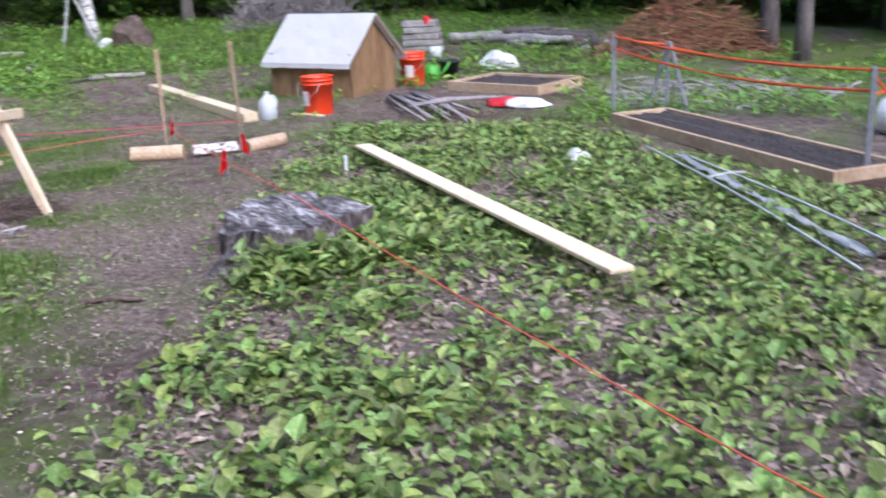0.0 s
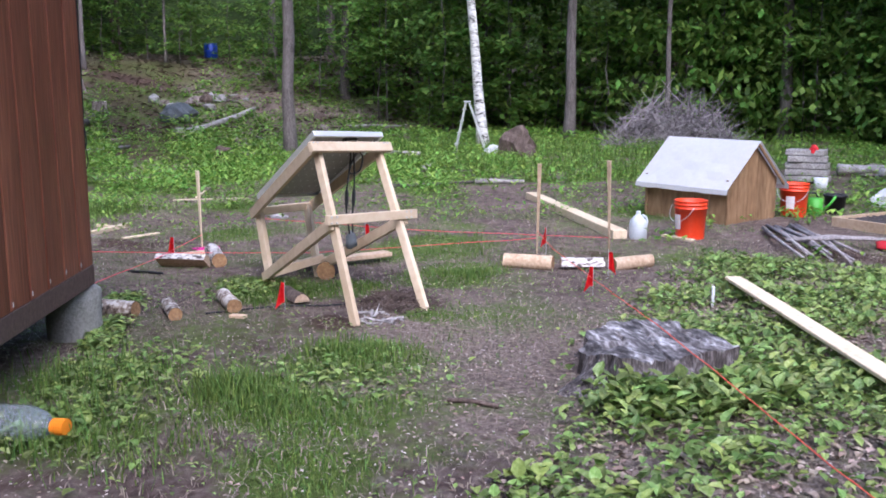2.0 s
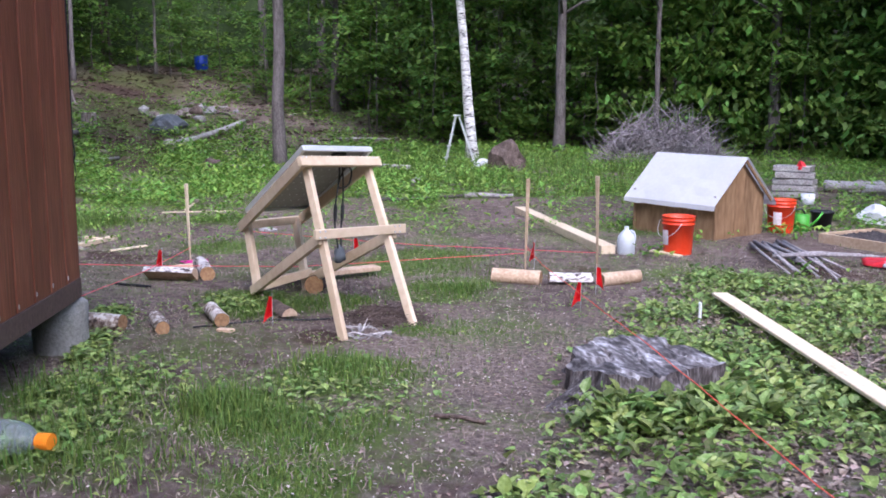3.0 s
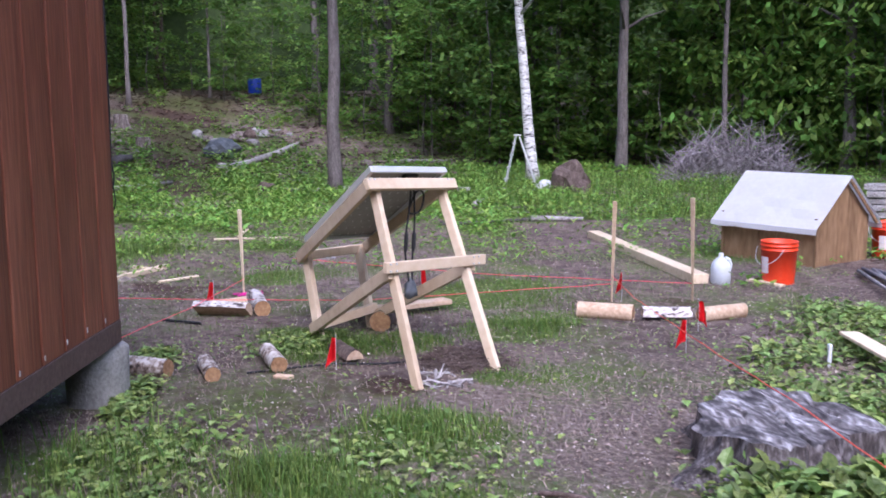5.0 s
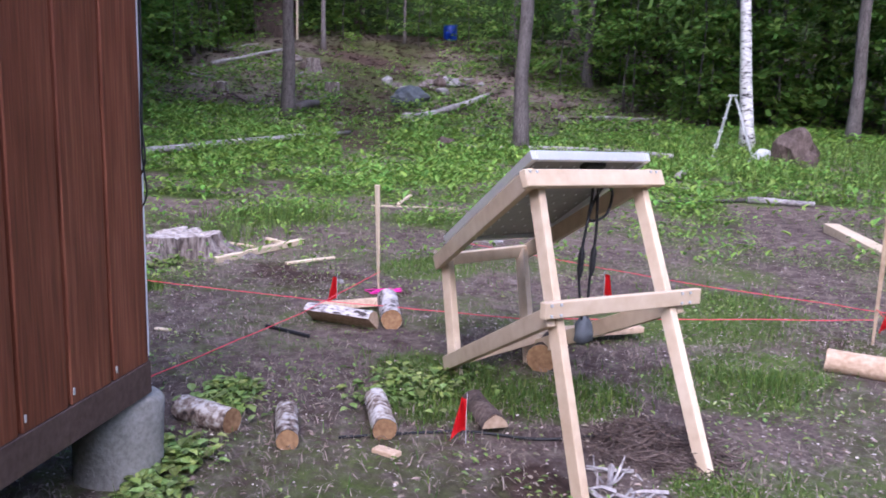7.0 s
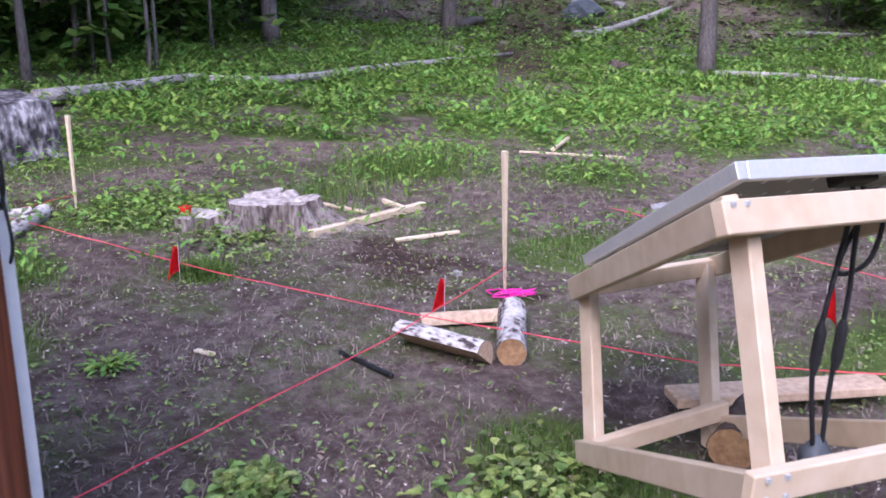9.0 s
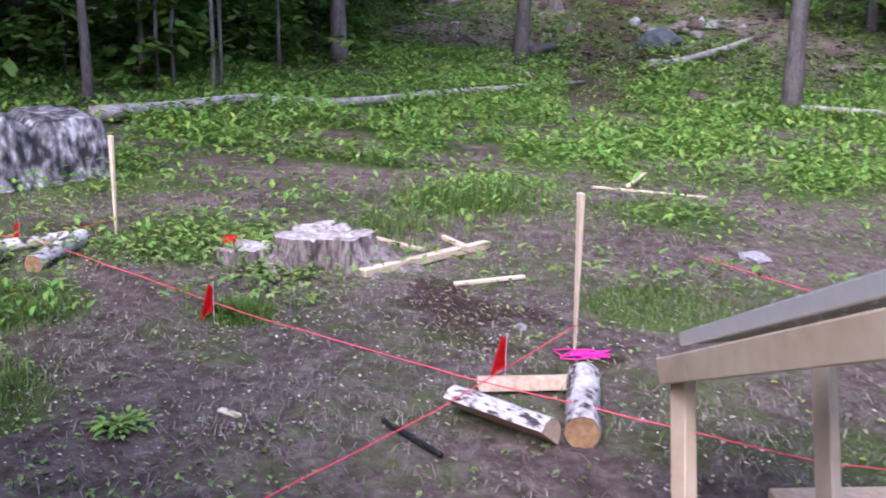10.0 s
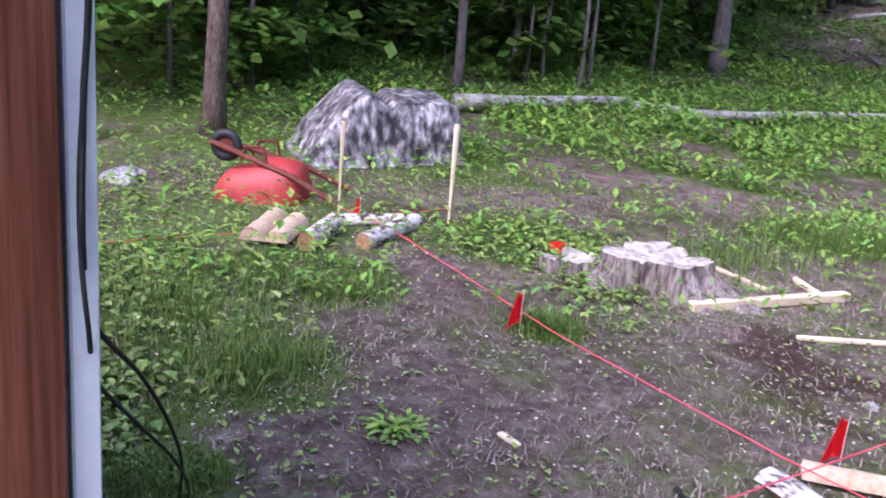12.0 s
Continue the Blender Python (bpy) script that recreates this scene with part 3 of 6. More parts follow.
# The crowns hang unseen above the view, added to shade the forest below.
crowns = [crown_mesh("crown", 10 + k, 900, 5.2, 12.5, 2.2, 0.34, FOREST) for k in range(4)]
trunks = [trunk_mesh("trunk", 0.11 + 0.025 * k, 12, (0.012 * (k - 2), 0.01 * ((k * 2) % 3 - 1)), 20 + k, BARK if k % 3 else BROWNBARK) for k in range(5)]
EXTRA = [  # x, y, trunk radius, lean, label
    (-12.95, 12.2, 0.135, (-0.004, 0.0), BARK, "straight grey-barked tree standing in the green clearing"),
    (-21.75, 12.0, 0.17, (0.008, 0.004), BARK, "grey-barked tree at the foot of the hillside"),
    (-12.1, 17.3, 0.135, (-0.075, -0.045), BIRCHTREE, "white paper birch with peeling dark-marked bark, leaning slightly"),
    (-12.5, 21.5, 0.16, (0.004, 0.006), BARK, "tall grey-barked tree at the forest edge"),
    (-19.2, 7.2, 0.15, (-0.01, -0.035), BARK, "pale grey-barked tree at the forest edge"),
    (-12.9, 2.8, 0.055, (-0.01, -0.03), BARK, "slender grey tree behind the covered heap"),
    (-14.3, 4.3, 0.028, (0.0, -0.01), BARK, "very thin grey sapling trunk at the forest edge"),
    (-9.75, 0.95, 0.085, (0.0, 0.01), BROWNBARK, "brown-barked tree behind the upturned wheelbarrow"),
    (-9.3, 0.1, 0.06, (0.0, 0.0), BARK, "slender grey trunk beside the shed corner"),
    (1.75, 12.9, 0.11, (0.02, 0.0), BARK, "pale grey trunk behind the fenced raised bed"),
    (2.15, 12.2, 0.085, (0.015, 0.0), BARK, "slim grey trunk behind the fenced raised bed"),
    (-7.84, 24.5, 0.17, (0.0, 0.0), BARK, "tall grey trunk behind the wood heaps"),
    (-10.2, 22.6, 0.08, (0.0, 0.0), BARK, "slim grey trunk behind the brush heap"),
    (-23.98, 24.14, 0.163, (0.0, 0.0), BARK, "slender grey trunk rising among the leaves at the forest edge"),
    (-24.07, 27.65, 0.098, (0.0, 0.0), BARK, "slender grey trunk rising among the leaves at the forest edge"),
    (-23.65, 28.76, 0.133, (0.0, 0.0), BARK, "slender grey trunk rising among the leaves at the forest edge"),
    (-13.68, 33.06, 0.08, (0.0, 0.0), BARK, "slender grey trunk rising among the leaves at the forest edge"),
    (-16.04, 23.35, 0.059, (0.05, 0.0), BARK, "slender grey trunk rising among the leaves at the forest edge"),
    (-33.32, 13.9, 0.08, (0.0, 0.0), BARK, "slender grey trunk rising among the leaves at the forest edge"),
    (-33.71, 14.7, 0.071, (0.0, 0.0), BARK, "slender grey trunk rising among the leaves at the forest edge"),
    (-33.14, 18.96, 0.098, (0.0, 0.0), BARK, "slender grey trunk rising among the leaves at the forest edge"),
    (-33.68, 22.98, 0.07, (0, 0.0), BARK, "slender grey trunk rising among the leaves at the forest edge"),
    (-24.15, 24.29, 0.135, (0, 0.0), BARK, "slender grey trunk rising among the leaves at the forest edge"),
    (-24.09, 27.56, 0.09, (0, 0.0), BARK, "slender grey trunk rising among the leaves at the forest edge"),
    (-14.94, 3.48, 0.045, (0, 0.0), BARK, "slender grey trunk rising among the leaves at the forest edge"),
    (-14.69, 4.45, 0.026, (0, 0.0), BARK, "slender grey trunk rising among the leaves at the forest edge"),
    (-17.42, 5.73, 0.031, (0, 0.0), BARK, "slender grey trunk rising among the leaves at the forest edge"),
]
for k, (x, y, r, lean, mat, label) in enumerate(EXTRA):
    tree(x, y, trunk_mesh("trunk", r, 11, lean, 60 + k, mat), crown_mesh("crown", 40 + k, 1300, 5.2, 11.5, 2.2, 0.26, SAPLINGLIT), label, name="birch_tree" if mat is BIRCHTREE else "tree")
for k in range(135):
    yaw = rnd.uniform(-58, 145)
    if k > 130:
        yaw = rnd.uniform(150, 200)
    r = edge(yaw if yaw < 180 else yaw - 360) + 3.6 + 15 * rnd.random() ** 1.1 + (4.0 if -32 < yaw < 24 else 0.0)
    x, y = polar(yaw, r)
    tree(x, y, trunks[k % 5], crowns[(k * 3) % 4], "grey-trunked forest tree with a dense green crown, unseen, for shade", rnd.uniform(0, 360), rnd.uniform(0.8, 1.2))

sap = [(stem_mesh("trunk", 90 + k, 1.2 + 0.95 * k), sapling_leaves("crown", 30 + k, 1.2 + 0.95 * k, 420 + 230 * k, 0.16, SAPLINGLIT)) for k in range(6)]
for k in range(298):
    yaw = rnd.uniform(-56, 138)
    r = edge(yaw) + 0.2 + (6 if k % 4 else 16) * rnd.random() ** 1.3
    x, y = polar(yaw, r)
    s = sap[min(5, int(6 * rnd.random() ** 0.75))]
    tree(x, y, s[0], s[1], "young broad-leaved sapling with flat leafy sprays", rnd.uniform(0, 360), rnd.uniform(0.7, 1.25), name="sapling")

ru = random.Random(23)
vs, fs = [], []
for _ in range(1900):
    yaw = ru.uniform(-58, 140)
    r = edge(yaw) + 0.8 + 19 * ru.random() ** 1.25
    x, y = polar(yaw, r)
    base, zc, w = lie(x, y), 0.2 + 6.5 * ru.random() ** 1.6, ru.uniform(0.4, 1.0)
    for _ in range(44):
        cx, cy, cz = x + ru.gauss(0, w * 0.6), y + ru.gauss(0, w * 0.6), base + max(0.05, zc + ru.gauss(0, 0.16))
        a, s = ru.uniform(0, 6.28), ru.uniform(0.09, 0.22) * (0.8 + 0.012 * r)
        ux, uy, uz = math.cos(a), math.sin(a), ru.gauss(-0.1, 0.35)
        wx, wy, wz = -0.4 * math.sin(a), 0.4 * math.cos(a), ru.gauss(0, 0.15)
        b = len(vs)
        vs += [(cx, cy, cz), (cx + s * (0.5 * ux + wx), cy + s * (0.5 * uy + wy), cz + s * (0.5 * uz + wz)), (cx + s * ux, cy + s * uy, cz + s * uz), (cx + s * (0.5 * ux - wx), cy + s * (0.5 * uy - wy), cz + s * (0.5 * uz - wz))]
        fs.append((b, b + 1, b + 2, b + 3))
for _ in range(900):
    yaw = ru.uniform(-32, 50) if ru.random() < 0.8 else ru.uniform(50, 120)
    r = edge(yaw) + 0.6 + 4.5 * ru.random()
    x, y = polar(yaw, r)
    base, zc, w = lie(x, y), 0.6 + 8.0 * ru.random(), ru.uniform(0.35, 0.9)
    for _ in range(40):
        cx, cy, cz = x + ru.gauss(0, w * 0.7), y + ru.gauss(0, w * 0.7), base + max(0.05, zc + ru.gauss(0, 0.14))
        a, s = ru.uniform(0, 6.28), ru.uniform(0.08, 0.20)
        ux, uy, uz = math.cos(a), math.sin(a), ru.gauss(-0.6, 0.4)
        wx, wy, wz = -0.42 * math.sin(a), 0.42 * math.cos(a), ru.gauss(0, 0.25)
        b = len(vs)
        vs += [(cx, cy, cz), (cx + s * (0.5 * ux + wx), cy + s * (0.5 * uy + wy), cz + s * (0.5 * uz + wz)), (cx + s * ux, cy + s * uy, cz + s * uz), (cx + s * (0.5 * ux - wx), cy + s * (0.5 * uy - wy), cz + s * (0.5 * uz - wz))]
        fs.append((b, b + 1, b + 2, b + 3))
for _ in range(1000):
    yaw = ru.uniform(-24, 24)
    r = edge(yaw) - 0.3 + 2.6 * ru.random()
    x, y = polar(yaw, r)
    base, zc, w = lie(x, y), 0.5 + 8.5 * ru.random() ** 0.9, ru.uniform(0.3, 0.75)
    for _ in range(34):
        cx, cy, cz = x + ru.gauss(0, w * 0.8), y + ru.gauss(0, w * 0.8), base + max(0.05, zc + ru.gauss(0, 0.12))
        a, s = ru.uniform(0, 6.28), ru.uniform(0.09, 0.22)
        ux, uy, uz = math.cos(a), math.sin(a), ru.gauss(-0.9, 0.4)
        wx, wy, wz = -0.42 * math.sin(a), 0.42 * math.cos(a), ru.gauss(0, 0.25)
        b = len(vs)
        vs += [(cx, cy, cz), (cx + s * (0.5 * ux + wx), cy + s * (0.5 * uy + wy), cz + s * (0.5 * uz + wz)), (cx + s * ux, cy + s * uy, cz + s * uz), (cx + s * (0.5 * ux - wx), cy + s * (0.5 * uy - wy), cz + s * (0.5 * uz - wz))]
        fs.append((b, b + 1, b + 2, b + 3))
um = bpy.data.meshes.new("undergrowth")
um.from_pydata(vs, [], fs)
um.materials.append(SAPLINGLIT)
tagged(new("undergrowth", um), "leafy green undergrowth in layers between the forest trunks", "undergrowth", kind="stuff")
# An added round wall, dark green in place of deep forest; it blocks low sky.
bm = bmesh.new()
bk = bmesh.ops.create_cone(bm, cap_ends=False, segments=96, radius1=44, radius2=44, depth=26, matrix=Matrix.Translation((-4, 6, 8)))
solid("backdrop", bm, material("backdrop_woods", two((0.035, 0.06, 0.02), (0.09, 0.14, 0.045)), 0.5, 1.0, 0.0, 4), Matrix(), "added dark green backdrop wall standing in for forest beyond the nearer trees", "forest", kind="structure", smooth=True)

# ---- the shed ----
SHED = Matrix.Translation((-3.235, 2.585, 0)) @ pose(0, 0, 0, 0, 0, -46.3)  # x runs along the long wall from the seen corner, y out of it
LONG, DEEP, SILL, TOP = 3.3, 1.7, 0.425, 2.45


def wall(name, size, at, label):
    bm = bmesh.new()
    box(bm, size, at)
    return solid(name, bm, GAP if "boards" in label else SIDING, SHED, label, "wall", kind="structure")


wall_long = wall("wall_east", (LONG - 0.03, 0.09, TOP - SILL - 0.02), (LONG / 2 + 0.01, -0.075, (TOP + SILL) / 2 + 0.01), "shed wall of upright red-brown stained boards")
wall_end = wall("wall_north", (0.09, DEEP - 0.16, TOP - SILL - 0.02), (0.05, -DEEP / 2 - 0.045, (TOP + SILL) / 2 + 0.01), "shed end wall of red-brown stained boards")
wall("wall_south", (0.09, DEEP - 0.16, TOP - SILL - 0.02), (LONG - 0.05, -DEEP / 2 - 0.045, (TOP + SILL) / 2 + 0.01), "plain far end wall of the shed")
wall("wall_west", (LONG - 0.25, 0.09, TOP - SILL - 0.02), (LONG / 2, -DEEP + 0.045, (TOP + SILL) / 2 + 0.01), "plain back wall of the shed")
BOARD = 0.236
bm = bmesh.new()
box(bm, (BOARD - 0.017, 0.022, TOP - SILL), (0, 0, 0), bevel=0.004)
board_mesh = finish("board", bm, SIDING)
for k in range(int(LONG / BOARD)):
    ob = new("board", board_mesh)
    ob.parent = wall_long
    ob.location = (BOARD / 2 + k * BOARD + 0.001, -0.014, (TOP + SILL) / 2)
    ob.rotation_euler = (0, 0, radians(rnd.uniform(-0.15, 0.15)))
for k in range(int((DEEP - 0.05) / BOARD)):
    ob = new("board", board_mesh)
    ob.parent = wall_end
    ob.matrix_basis = pose(-0.008, -0.24 - k * BOARD, (TOP + SILL) / 2, 0, 0, 90)
bm = bmesh.new()
for k in range(int(LONG / BOARD)):
    for z in (SILL + 0.035,):
        box(bm, (0.006, 0.004, 0.022), (k * BOARD + 0.22 + rnd.uniform(-0.004, 0.004), 0.0, z + rnd.uniform(-0.01, 0.01)))
tagged(part("nails", bm, GALV, wall_long, "short bright nail heads"), kind="stuff")
bm = bmesh.new()
box(bm, (LONG, 0.04, 0.115), (LONG / 2 - 0.005, -0.022, SILL - 0.058), bevel=0.003)
box(bm, (0.04, DEEP - 0.1, 0.115), (0.016, -DEEP / 2 - 0.02, SILL - 0.058), bevel=0.003)
solid("trim", bm, SKIRT, SHED, "dark grey-brown rim board below the siding", "trim", kind="structure")
bm = bmesh.new()
box(bm, (0.036, 0.09, TOP - SILL - 0.01), (-0.021, -0.069, (TOP + SILL) / 2), bevel=0.003)
corner = solid("trim_corner", bm, WHITEPAINT, SHED, "white corner board with a ragged line of brown stain", "trim", kind="structure")
bm = bmesh.new()
box(bm, (LONG, DEEP - 0.1, 0.06), (LONG / 2, -DEEP / 2, SILL - 0.03 - 0.002))
solid("shed_floor", bm, SKIRT, SHED, "dark underside of the raised shed floor", "floor", kind="structure")
bm = bmesh.new()
box(bm, (LONG + 0.06, DEEP + 0.06, 0.09), (LONG / 2, -DEEP / 2, TOP + 0.047))
solid("roof", bm, SKIRT, SHED, "plain dark flat roof slab on the shed", "roof", kind="structure")
for k, (x, y) in enumerate(((0.01, -0.13), (1.6, -0.2), (3.1, -0.2), (0.16, -1.5), (1.6, -1.5), (3.1, -1.5))):
    bm = bmesh.new()
    r = 0.145
    rings = lathe(bm, [(0.0, 0.36), (r * 0.9, 0.36), (r, 0.34), (r * 1.01, 0.2), (r * 1.05, 0.0), (r * 1.08, -0.3)], 20)
    for v in bm.verts:
        v.co += 0.03 * Vector((noise.noise(v.co * 6), noise.noise(v.co * 6 + Vector((5, 0, 0))), 0.6 * noise.noise(v.co * 9) - 0.3 if v.co.z > 0.3 else 0))
    m = SHED @ Matrix.Translation((x, y, -0.052))
    solid("concrete_pier", bm, CONCRETE, m, "rough grey round concrete pier under the shed", "pier", "piers under the shed", smooth=True)


def cable(name, points, radius, mat, label, category="cable", n_per=8):
    """A smooth round line through a few points."""
    pts = [Vector(p) for p in points]
    fine = []
    for i in range(len(pts) - 1):
        p0, p1, p2, p3 = pts[max(i - 1, 0)], pts[i], pts[i + 1], pts[min(i + 2, len(pts) - 1)]
        for k in range(n_per):
            t = k / n_per
            fine.append(0.5 * ((2 * p1) + (p2 - p0) * t + (2 * p0 - 5 * p1 + 4 * p2 - p3) * t * t + (3 * p1 - p0 - 3 * p2 + p3) * t ** 3))
    fine.append(pts[-1])
    bm = bmesh.new()
    tube(bm, fine, radius, 6)
    return solid(name, bm, mat, Matrix(), label, category, smooth=True)


# ---- the stand with the solar panel ----
def rel(base, *pts):
    return [Vector(p) - Vector(base) for p in pts]


SB = (-3.0, 4.2, lie(-3.0, 4.2))
TL, TR, BL, BR = rel(SB, (-2.75, 3.835, 1.045), (-2.80, 4.51, 1.01), (-3.88, 4.24, 0.505), (-3.95, 4.86, 0.485))
FL, FR, KL, KR = rel(SB, (-2.28, 3.735, -0.01), (-2.20, 4.28, -0.01), (-3.60, 4.13, -0.01), (-3.58, 4.62, -0.01))
stand = thing("solar_panel_stand", Matrix.Translation(SB), "raw pine timber stand holding a tilted solar panel", "stand", "")
slope = (BL - TL).normalized()
across = (TR - TL).normalized()
norm = across.cross(slope).normalized()
norm = norm if norm.z > 0 else -norm


def timber(name, p, q, w, h, up=(0, 0, 1), label=""):
    bm = bmesh.new()
    beam(bm, p, q, w, h, up)
    return part(name, bm, STANDWOOD, stand, label)


timber("side_beam", TL - slope * 0.03, BL + slope * 0.06, 0.034, 0.072, norm)
timber("side_beam", TR - slope * 0.03, BR + slope * 0.06, 0.034, 0.072, norm)
timber("top_rail", TL - across * 0.05 - slope * 0.050 - norm * 0.012, TR + across * 0.05 - slope * 0.050 - norm * 0.012, 0.034, 0.066, norm)
timber("lower_rail", BL + across * 0.022, BR - across * 0.022, 0.036, 0.06)
inset = across * 0.045
legs = [(TL + inset, FL), (TR - inset, FR)]
for p, q in legs:
    timber("front_leg", p - Vector((0, 0, 0.03)), q, 0.036, 0.056, (1, 0, 0))
for p, q in ((BL, KL), (BR, KR)):
    timber("back_leg", p + inset * (1 if p is BL else -1), q + inset * (0.6 if p is BL else -0.6), 0.04, 0.06, (1, 0, 0))
front_l, front_r = TL.lerp(FL, 0.405) + Vector((0.052, -0.02, 0)), TR.lerp(FR, 0.415) + Vector((0.052, 0.02, 0))
d = (front_r - front_l).normalized()
timber("front_rail", front_l - d * 0.055, front_r + d * 0.085, 0.028, 0.060, (0, 0, 1))
for a, b, s in ((front_l, KL, -1), (front_r, KR, 1)):
    timber("brace", a + Vector((-0.02, 0.0, -0.03)), b + Vector((-0.05, 0.0, 0.06)), 0.034, 0.07)
timber("back_cross_rail", KL + Vector((0.02, 0.0, 0.10)), KR + Vector((0.02, 0.0, 0.15)), 0.034, 0.06)
bm = bmesh.new()
for c, dd in ((front_l, d), (front_r, d)):
    for a in (-0.022, 0.022):
        for z in (-0.018, 0.02):
            at = c + dd * a + Vector((0.018, -0.004, z))
            bm = bmesh.new()
            box(bm, (0.006, 0.009, 0.009), at)
            part("screw", bm, GALV, stand, "small bright screw head")
for c in (TL, TR):
    for a in (-0.02, 0.015):
        bm = bmesh.new()
        box(bm, (0.006, 0.009, 0.009), c - slope * 0.072 + across * a + norm * 0.01)
        part("screw", bm, GALV, stand, "small bright screw head")
panel = new("solar_panel")
panel.parent = stand
tagged(panel, "framed solar panel with a grey backsheet")
PW, PL, PT = 0.60, 1.26, 0.035
pm = Matrix((across, slope, norm)).transposed().to_4x4()
origin = (TL + TR) / 2 + norm * 0.072 - slope * 0.075
pm = Matrix.Translation(origin) @ pm
bm = bmesh.new()
for sx in (-1, 1):
    box(bm, (0.03, PL, PT), (sx * (PW / 2 + 0.02), PL / 2, 0), pm, 0.002)
for y in (0.012, PL - 0.012):
    box(bm, (PW + 0.012, 0.024, PT + 0.002), (0, y, 0), pm, 0.002)
part("frame", bm, ALU, panel, "silver aluminium frame")
bm = bmesh.new()
box(bm, (PW + 0.008, PL - 0.05, 0.004), (0, PL / 2, 0.004), pm)
part("backsheet", bm, BACKSHEET, panel, "grey-white backsheet with fine ribbon lines")
bm = bmesh.new()
for i in range(4):
    for j in range(9):
        box(bm, (0.144, 0.129, 0.002), (-0.2265 + i * 0.151, 0.105 + j * 0.1315, 0.0095), pm)
part("cells", bm, CELLS, panel, "dark blue-black cells")
bm = bmesh.new()
for i in range(8):
    for j in range(9):
        box(bm, (0.006, 0.02, 0.0016), (-0.26 + i * 0.0755, 0.14 + j * 0.1315, 0.0012), pm)
tagged(part("ribbon_marks", bm, WHITEPAINT, panel), kind="stuff")
bm = bmesh.new()
box(bm, (0.11, 0.075, 0.026), (0.04, 0.085, -0.012), pm, 0.004)
part("junction_box", bm, BLACK, panel, "black junction box")
j = origin + across * 0.04 + slope * 0.09 - norm * 0.03 + Vector(SB)
pend = cable("panel_cable", [j, j + Vector((-.02, .02, -.10)), j + Vector((-.03, .02, -.20)), j + Vector((-.04, .12, -.19)), j + Vector((-.04, .15, -.10)), j + Vector((-.03, .09, -.07)), j + Vector((-.03, .03, -.15)), j + Vector((-.02, -.01, -.26)),
                             j + Vector((-.02, -.03, -.42)), j + Vector((-.02, .0, -.62))], 0.006, BLACK, "black looped cable hanging under the solar panel")
cable("panel_cable", [j + Vector((.01, .02, 0)), j + Vector((-.02, .05, -.14)), j + Vector((-.02, .05, -.27)), j + Vector((-.02, .03, -.45)), j + Vector((-.015, .02, -.62))], 0.006, BLACK, "black cable with a plug hanging under the panel")
for o in (Vector((-.02, -.02, -.33)), Vector((-.02, .045, -.33))):
    bm = bmesh.new()
    tube(bm, [j + o + Vector((0, 0, .02)), j + o, j + o + Vector((0.0, -.006, -.07)), j + o + Vector((0.0, -.008, -.10))], 0.012, 8, [0.007, 0.013, 0.013, 0.007])
    solid("cable_plug", bm, BLACK, Matrix(), "black plug on a panel cable", "plug", "plugs on the panel cables")
bm = bmesh.new()
lump(bm, (0.038, 0.038, 0.06), 5.5, 0.6, 2, 0.9)
solid("plastic_bag", bm, BLUEGREY, Matrix.Translation(j + Vector((-.02, .01, -.66))), "crumpled grey plastic bag tied to the cable ends", "bag", smooth=True)

# ---- the dog house ----
DX, DY = Vector((0.973, -0.230, 0)).normalized(), Vector((0.230, 0.973, 0)).normalized()
DM = Matrix((DX, DY, Vector((0, 0, 1)))).transposed().to_4x4()
DM.translation = Vector(on(-3.394, 9.313, -0.03))
LW, DW, EH, RH = 1.076, 0.811, 0.485, 0.865
house = thing("dog_house", DM, "small plywood dog house with a white sheet roof", "dog house")
for nm, y, pcs in (("front_board", 0.0, 5), ("back_board", DW, 5)):
    for k in range(pcs):
        bm = bmesh.new()
        w = LW / pcs
        box(bm, (w - 0.004, 0.018, EH - 0.02), (w * (k + 0.5), y, EH / 2 + 0.02), bevel=0.002)
        part(nm, bm, PLYWOOD, house)
for x in (0.012, LW - 0.012):
    for k in range(5):
        w = (DW - 0.02) / 5
        y0, y1 = 0.01 + k * w + 0.002, 0.01 + (k + 1) * w - 0.002

        def rise(y):
            return EH + (RH - EH) * (1 - abs(y / DW * 2 - 1)) - 0.005
        ys = sorted({y0, y1} | ({DW / 2} if y0 < DW / 2 < y1 else set()))
        bm = bmesh.new()
        lows = [[bm.verts.new((x + s * 0.009, y, 0.02)) for y in ys] for s in (-1, 1)]
        tops = [[bm.verts.new((x + s * 0.009, y, rise(y))) for y in ys] for s in (-1, 1)]
        for a in (0, 1):
            bm.faces.new(lows[a] + tops[a][::-1])
        ring = [lows[0] + tops[0][::-1], lows[1] + tops[1][::-1]]
        for i in range(len(ring[0])):
            i2 = (i + 1) % len(ring[0])
            bm.faces.new((ring[0][i], ring[0][i2], ring[1][i2], ring[1][i]))
        part("gable_board", bm, PLYWOOD, house)
for x, y in ((-0.005, -0.014), (LW + 0.005, -0.014)):
    bm = bmesh.new()
    box(bm, (0.03, 0.014, EH - 0.02), (x, y, EH / 2 + 0.02), bevel=0.002)
    part("corner_strip", bm, PLYWOOD, house)
for size, at in (((LW + 0.06, 0.05, 0.05), (LW / 2, -0.02, 0.0)), ((LW + 0.06, 0.05, 0.05), (LW / 2, DW + 0.02, 0.0)), ((0.05, DW - 0.02, 0.05), (0.0, DW / 2, 0.0)), ((0.05, DW - 0.02, 0.05), (LW, DW / 2, 0.0))):
    bm = bmesh.new()
    box(bm, size, at, bevel=0.004)
    part("sill", bm, PLYWOOD, house)
